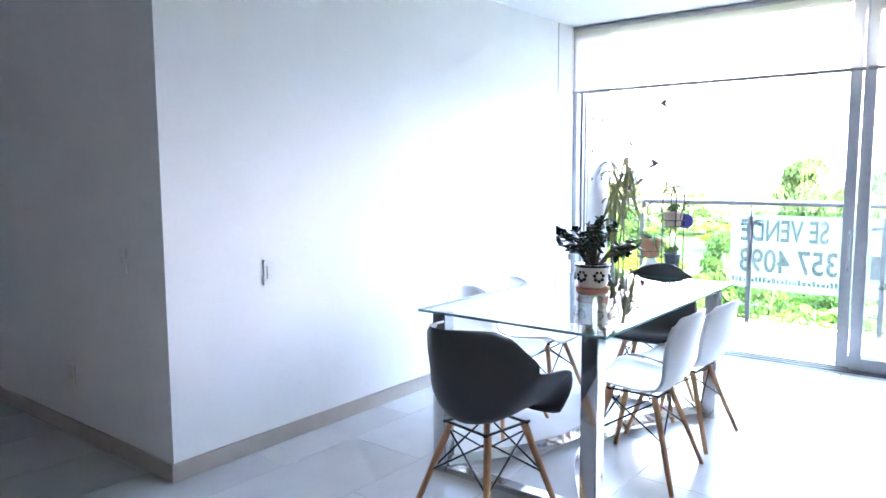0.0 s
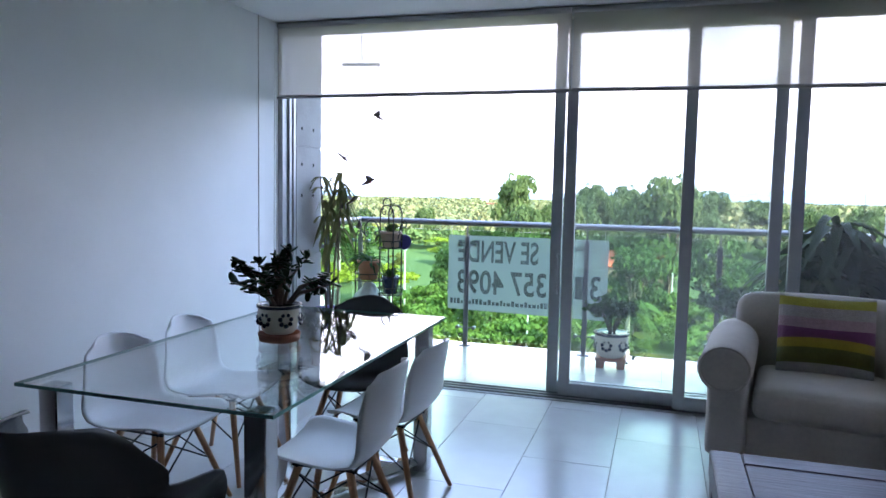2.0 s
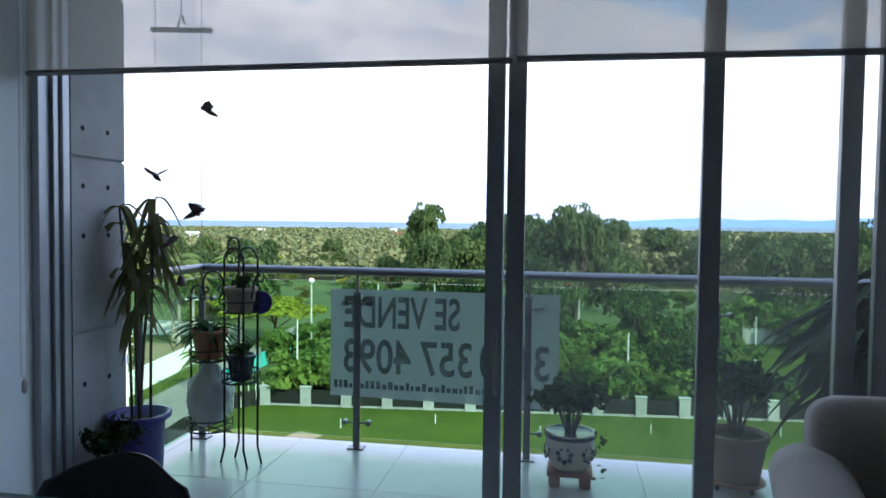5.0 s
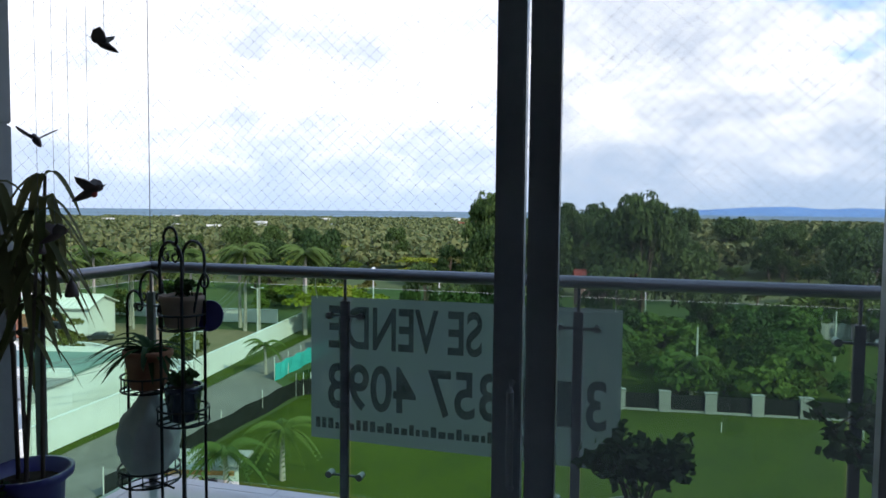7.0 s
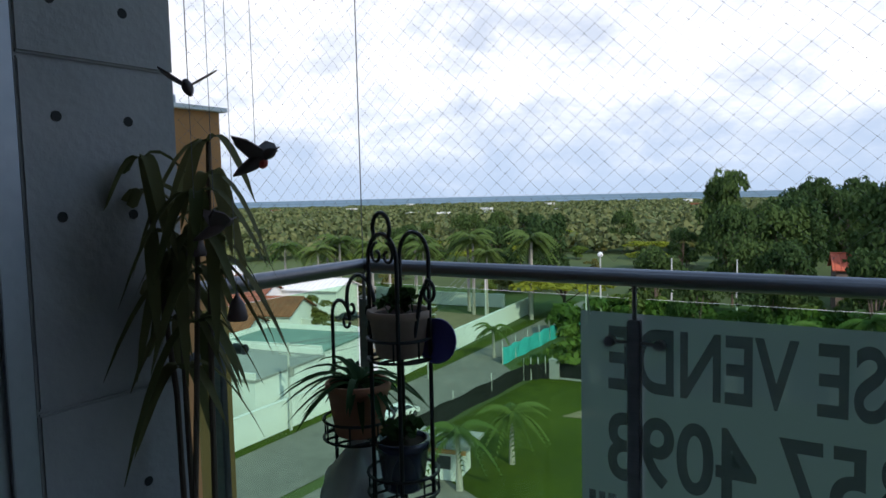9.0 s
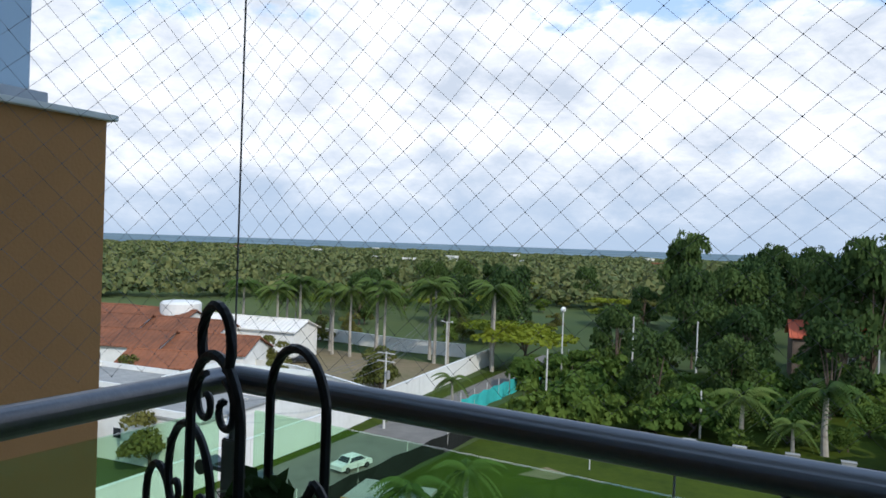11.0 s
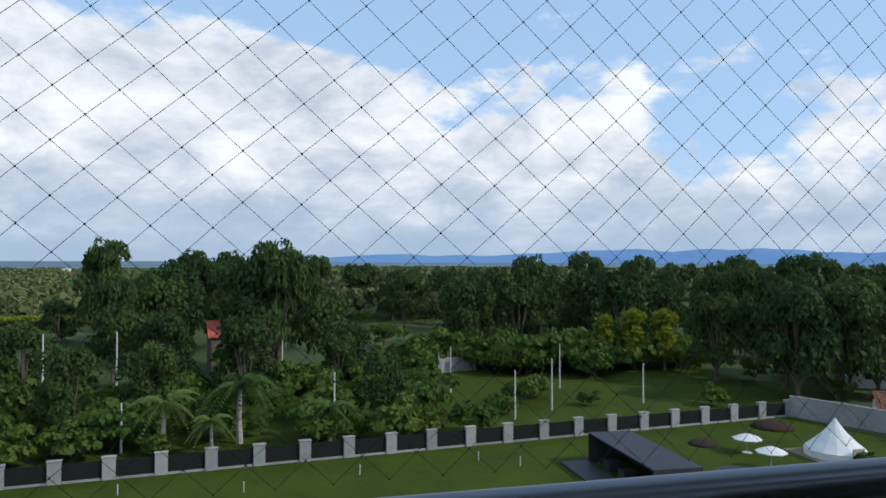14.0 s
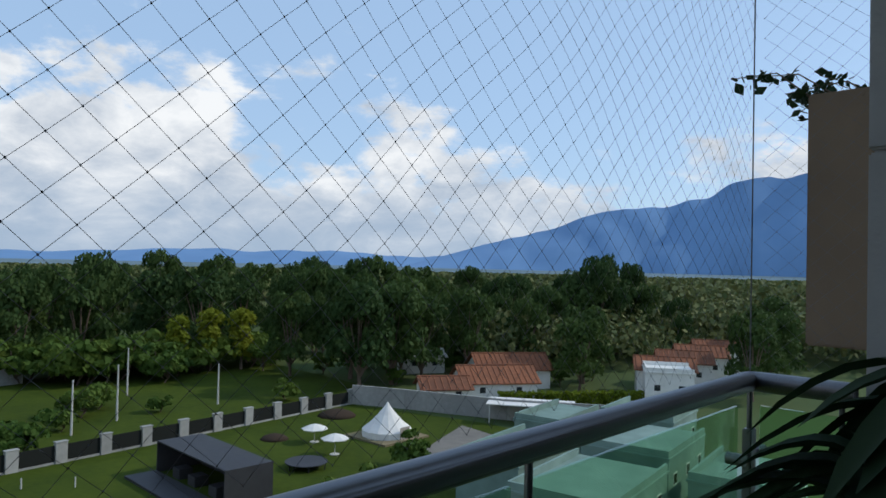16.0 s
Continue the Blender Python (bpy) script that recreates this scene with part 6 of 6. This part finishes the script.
protos = {
    "a": make_tree(1, 11, 5.4, 1.2, 3200, 0.36, M_LEAF_A, "broad green tree with an uneven leafy crown"),
    "a2": make_tree(2, 10, 5.8, 1.0, 3200, 0.36, M_LEAF_A, "spreading green tree with gaps in its crown"),
    "b": make_tree(3, 12, 5.4, 1.2, 3200, 0.36, M_LEAF_B, "dense dark green tree with lumpy crown"),
    "b2": make_tree(4, 11, 6.0, 1.0, 3200, 0.36, M_LEAF_B, "wide dark tree with lumpy crown"),
    "c": make_tree(5, 8, 6.5, 3.0, 2400, 0.36, M_LEAF_C, "flat-topped yellow-green umbrella tree", "umbrella"),
    "d": make_tree(6, 10, 4.8, 1.4, 2200, 0.38, M_LEAF_D, "thin olive-coloured tree with sparse crown"),
    "e": make_tree(7, 12, 3.2, 1.5, 1600, 0.45, M_LEAF_C, "feathery bright green bamboo clump", "column"),
    "s": make_tree(8, 3.4, 2.4, 0.5, 900, 0.30, M_LEAF_A, "low rounded green shrub on grass", name="shrub"),
    "p": make_palm(9, 12, 30, 4.4, "tall palm with a pale trunk and drooping fronds"),
    "q": make_palm(10, 5.0, 18, 3.6, "young palm with long arching fronds"),
}
used = set()


def plant(kind, x, y, scale=1.0, turn=None, tall=1.0):
    m = pose(x, y, G, 0, 0, rt.uniform(0, 360) if turn is None else turn) @ Matrix.Diagonal((scale, scale, scale * tall, 1))
    if kind in used:
        return copy_thing(protos[kind], m)
    used.add(kind)
    protos[kind].matrix_basis = m
    return protos[kind]


rt = np.random.default_rng(77)
# landmark trees
plant("b", -41, 210, 1.3, 10, 1.5)
plant("b2", 13.9, 230, 1.1, 40, 2.05)
plant("c", -51.5, 122, 1.75, 0, 0.58)
for x, y, k in ((-9.8, 91.3, 1.2), (-1.0, 93.4, 1.25), (10, 90, 0.8), (-4, 88, 0.7), (-46.5, 86, 0.7), (-27, 45, 0.8), (-26, 52, 0.75)):
    plant("q", x, y, k)
for k in range(16):
    plant("p", -108 + 3.4 * k + rt.normal() * 1.5, 112 + 0.4 * k + rt.normal() * 4, rt.uniform(0.85, 1.15))
for x, y, k in ((-60, 88, 0.8), (-72, 78, 0.7), (-76, 72, 0.6), (-64, 92, 0.7), (-86, 92, 0.8), (-58, 46, 0.8), (-66, 42, 0.9), (-90, 66, 0.7)):
    plant("d", x, y, k)
for x, y, k in ((2, 184, 1.0), (-2, 190, 1.1), (-1, 160, 1.1)):
    plant("p", x, y, k * 1.3)
plant("e", 78, 136, 1.1)
plant("e", 84, 134, 1.0)
plant("e", 72, 138, 0.9)
for x, y, k in ((42, 108, 1.4), (37, 101, 0.7), (52, 104, 0.6), (46, 112, 1.0), (25, 100, 1.5), (72, 100, 0.8), (30, 128, 1.5), (20, 132, 1.5), (56, 134, 1.4), (64, 128, 1.3), (-33, 84, 1.3), (-26, 86, 1.2), (-19, 90, 1.0), (60, 58, 0.9), (50, 52, 0.8), (44, 50, 0.9)):
    plant("s", x, y, k)
# loose trees on the western meadow
for _ in range(60):
    x, y = rt.uniform(-40, 26), rt.uniform(92, 140)
    if (y < 98 and rt.random() < 0.5) or x < -36 or (y > 130 and abs(x + 2.5 * y / 152) < 8):
        continue
    plant(rt.choice(["a", "a2", "d", "b", "a"]), x, y, rt.uniform(0.5, 0.8))
# woods
for _ in range(260):
    th, r = radians(rt.uniform(-44, 64)), math.sqrt(rt.uniform(140 ** 2, 300 ** 2))
    x, y = r * math.sin(th), r * math.cos(th)
    if y < 142 and -44 < x < 84:
        y += 45
    if y < 92:
        continue
    west = x < -40
    k = rt.choice(["a", "a2", "d", "d", "c", "b"] if west else ["a", "b", "b2", "b", "a2", "d"])
    s = rt.uniform(0.6, 0.95) if west else rt.uniform(0.75, 1.15)
    plant(k, x, y, s, None, 1.0 if west else rt.uniform(0.95, 1.08))
for _ in range(70):
    x, y = rt.uniform(-42, 30), rt.uniform(86, 140)
    plant("s", x, y, rt.uniform(0.6, 1.5))
for _ in range(50):
    x, y = rt.uniform(30, 95), rt.uniform(132, 150)
    if 26 < x < 48 and y < 143:
        continue
    plant("s", x, y, rt.uniform(1.0, 2.0))
# trees round the villas and terraces
for _ in range(48):
    x, y = rt.uniform(92, 190), rt.uniform(70, 150)
    if y < 70 + (x - 92) * 0.1 or (92 < x < 118 and 72 < y < 92):
        continue
    plant(rt.choice(["a", "b", "b2", "a2"]), x, y, rt.uniform(0.5, 0.8))
for x, y, k in ((96, 100, 1.0), (104, 100, 0.9), (88, 100, 1.0), (94, 110, 1.1), (150, 48, 0.8), (134, 46, 0.8), (176, 56, 0.9), (118, 72, 0.7), (126, 76, 0.8)):
    plant("b", x, y, k)

# distant woods as one mass of leaf clumps
rf = np.random.default_rng(5)
N = 5200
th = np.radians(rf.uniform(-62, 80, N))
r = 270 + 1250 * rf.uniform(0, 1, N) ** 1.5
# a nearer belt behind the villas
tb_, rb_ = np.radians(rf.uniform(46, 82, 900)), rf.uniform(155, 290, 900)
ok = (rb_ * np.cos(tb_) > 76 + 0.02 * rb_) | (rb_ * np.sin(tb_) > 190)
th, r = np.concatenate([th, tb_[ok]]), np.concatenate([r, rb_[ok]])
N = len(r)
cx, cy = r * np.sin(th), r * np.cos(th)
hh = np.where(cx < -60, rf.uniform(6, 12, N), rf.uniform(9, 19, N))
hh = hh * np.clip(1.25 - r / 1700, 0.4, 1.0) * np.where(r < 295, 0.7, 1.0)
wd = rf.uniform(4, 9, N) * (1 + r / 1500)
K = 40
d = rf.normal(size=(N, K, 3))
d /= np.linalg.norm(d, axis=2)[:, :, None]
d[:, :, 2] = np.abs(d[:, :, 2])
c = np.stack([cx, cy, G + hh * 0.5], 1)[:, None, :] + d * np.stack([wd, wd, hh * 0.5], 1)[:, None, :]
v, f = leaf_quads(c.reshape(-1, 3), (rf.uniform(0.9, 1.9, (N, K)) * np.minimum(r / 300, 0.8 + r / 1400)[:, None]).reshape(-1), rf, 0.0, d.reshape(-1, 3))
tagged(mesh_from("distant_woods", v, f, M_FAR), "dense green woods covering the far plain", "woods", kind="stuff")
for _ in range(16):
    a, dd = radians(rt.uniform(-55, 10)), rt.uniform(600, 1400)
    far = thing("far_shed", "pale roof glimpsed far out on the plain", "building", pose(dd * math.sin(a), dd * math.cos(a), G, 0, 0, rt.uniform(0, 90)), "far roofs")
    part("roof", boxes((-6, 6, -4, 4, 6.5, 8)), M_CANVAS if rt.random() < 0.7 else M_ROOF, far)
    part("walls", boxes((-5.5, 5.5, -3.5, 3.5, 0, 6.5)), M_STUCCO, far)


# ---- floor tiles ----
def tiled(parent, x0, x1, y0, y1, tw, th_, ox, oy, shift):
    me = None
    k0, k1 = math.floor((x0 - ox) / tw), math.ceil((x1 - ox) / tw)
    for k in range(k0, k1):
        off = oy + (shift * th_ if k % 2 else 0)
        j0, j1 = math.floor((y0 - off) / th_), math.ceil((y1 - off) / th_)
        for j in range(j0, j1):
            a, b = max(ox + k * tw, x0), min(ox + (k + 1) * tw, x1)
            c, e = max(off + j * th_, y0), min(off + (j + 1) * th_, y1)
            if b - a < 0.02 or e - c < 0.02:
                continue
            full = b - a > tw - 0.001 and e - c > th_ - 0.001
            if full and me is not None:
                o = new("tile", me)
                o.parent = parent
            else:
                w, h = (b - a) / 2 - 0.0012, (e - c) / 2 - 0.0012
                bm = bmesh.new()
                lo = [bm.verts.new((sx * w, sy * h, -0.012)) for sx, sy in ((-1, -1), (1, -1), (1, 1), (-1, 1))]
                md = [bm.verts.new((sx * w, sy * h, -0.0012)) for sx, sy in ((-1, -1), (1, -1), (1, 1), (-1, 1))]
                hi = [bm.verts.new((sx * (w - 0.0012), sy * (h - 0.0012), 0)) for sx, sy in ((-1, -1), (1, -1), (1, 1), (-1, 1))]
                for p, q in ((lo, md), (md, hi)):
                    for i in range(4):
                        bm.faces.new((p[i], p[(i + 1) % 4], q[(i + 1) % 4], q[i]))
                bm.faces.new(hi)
                o = part("tile", bm, M_TILE, parent)
                if full:
                    me = o.data
            o.location = ((a + b) / 2, (c + e) / 2, 0)


tiled(bpy.data.objects["floor"], -3.2, 4.42, -8.0, 0.16, 0.452, 0.90, 2.066, -1.15, 0.5)
tiled(bpy.data.objects["balcony_floor"], -0.1, 4.3, 0.163, 1.42, 0.695, 0.695, 1.37, 0.655, 0)
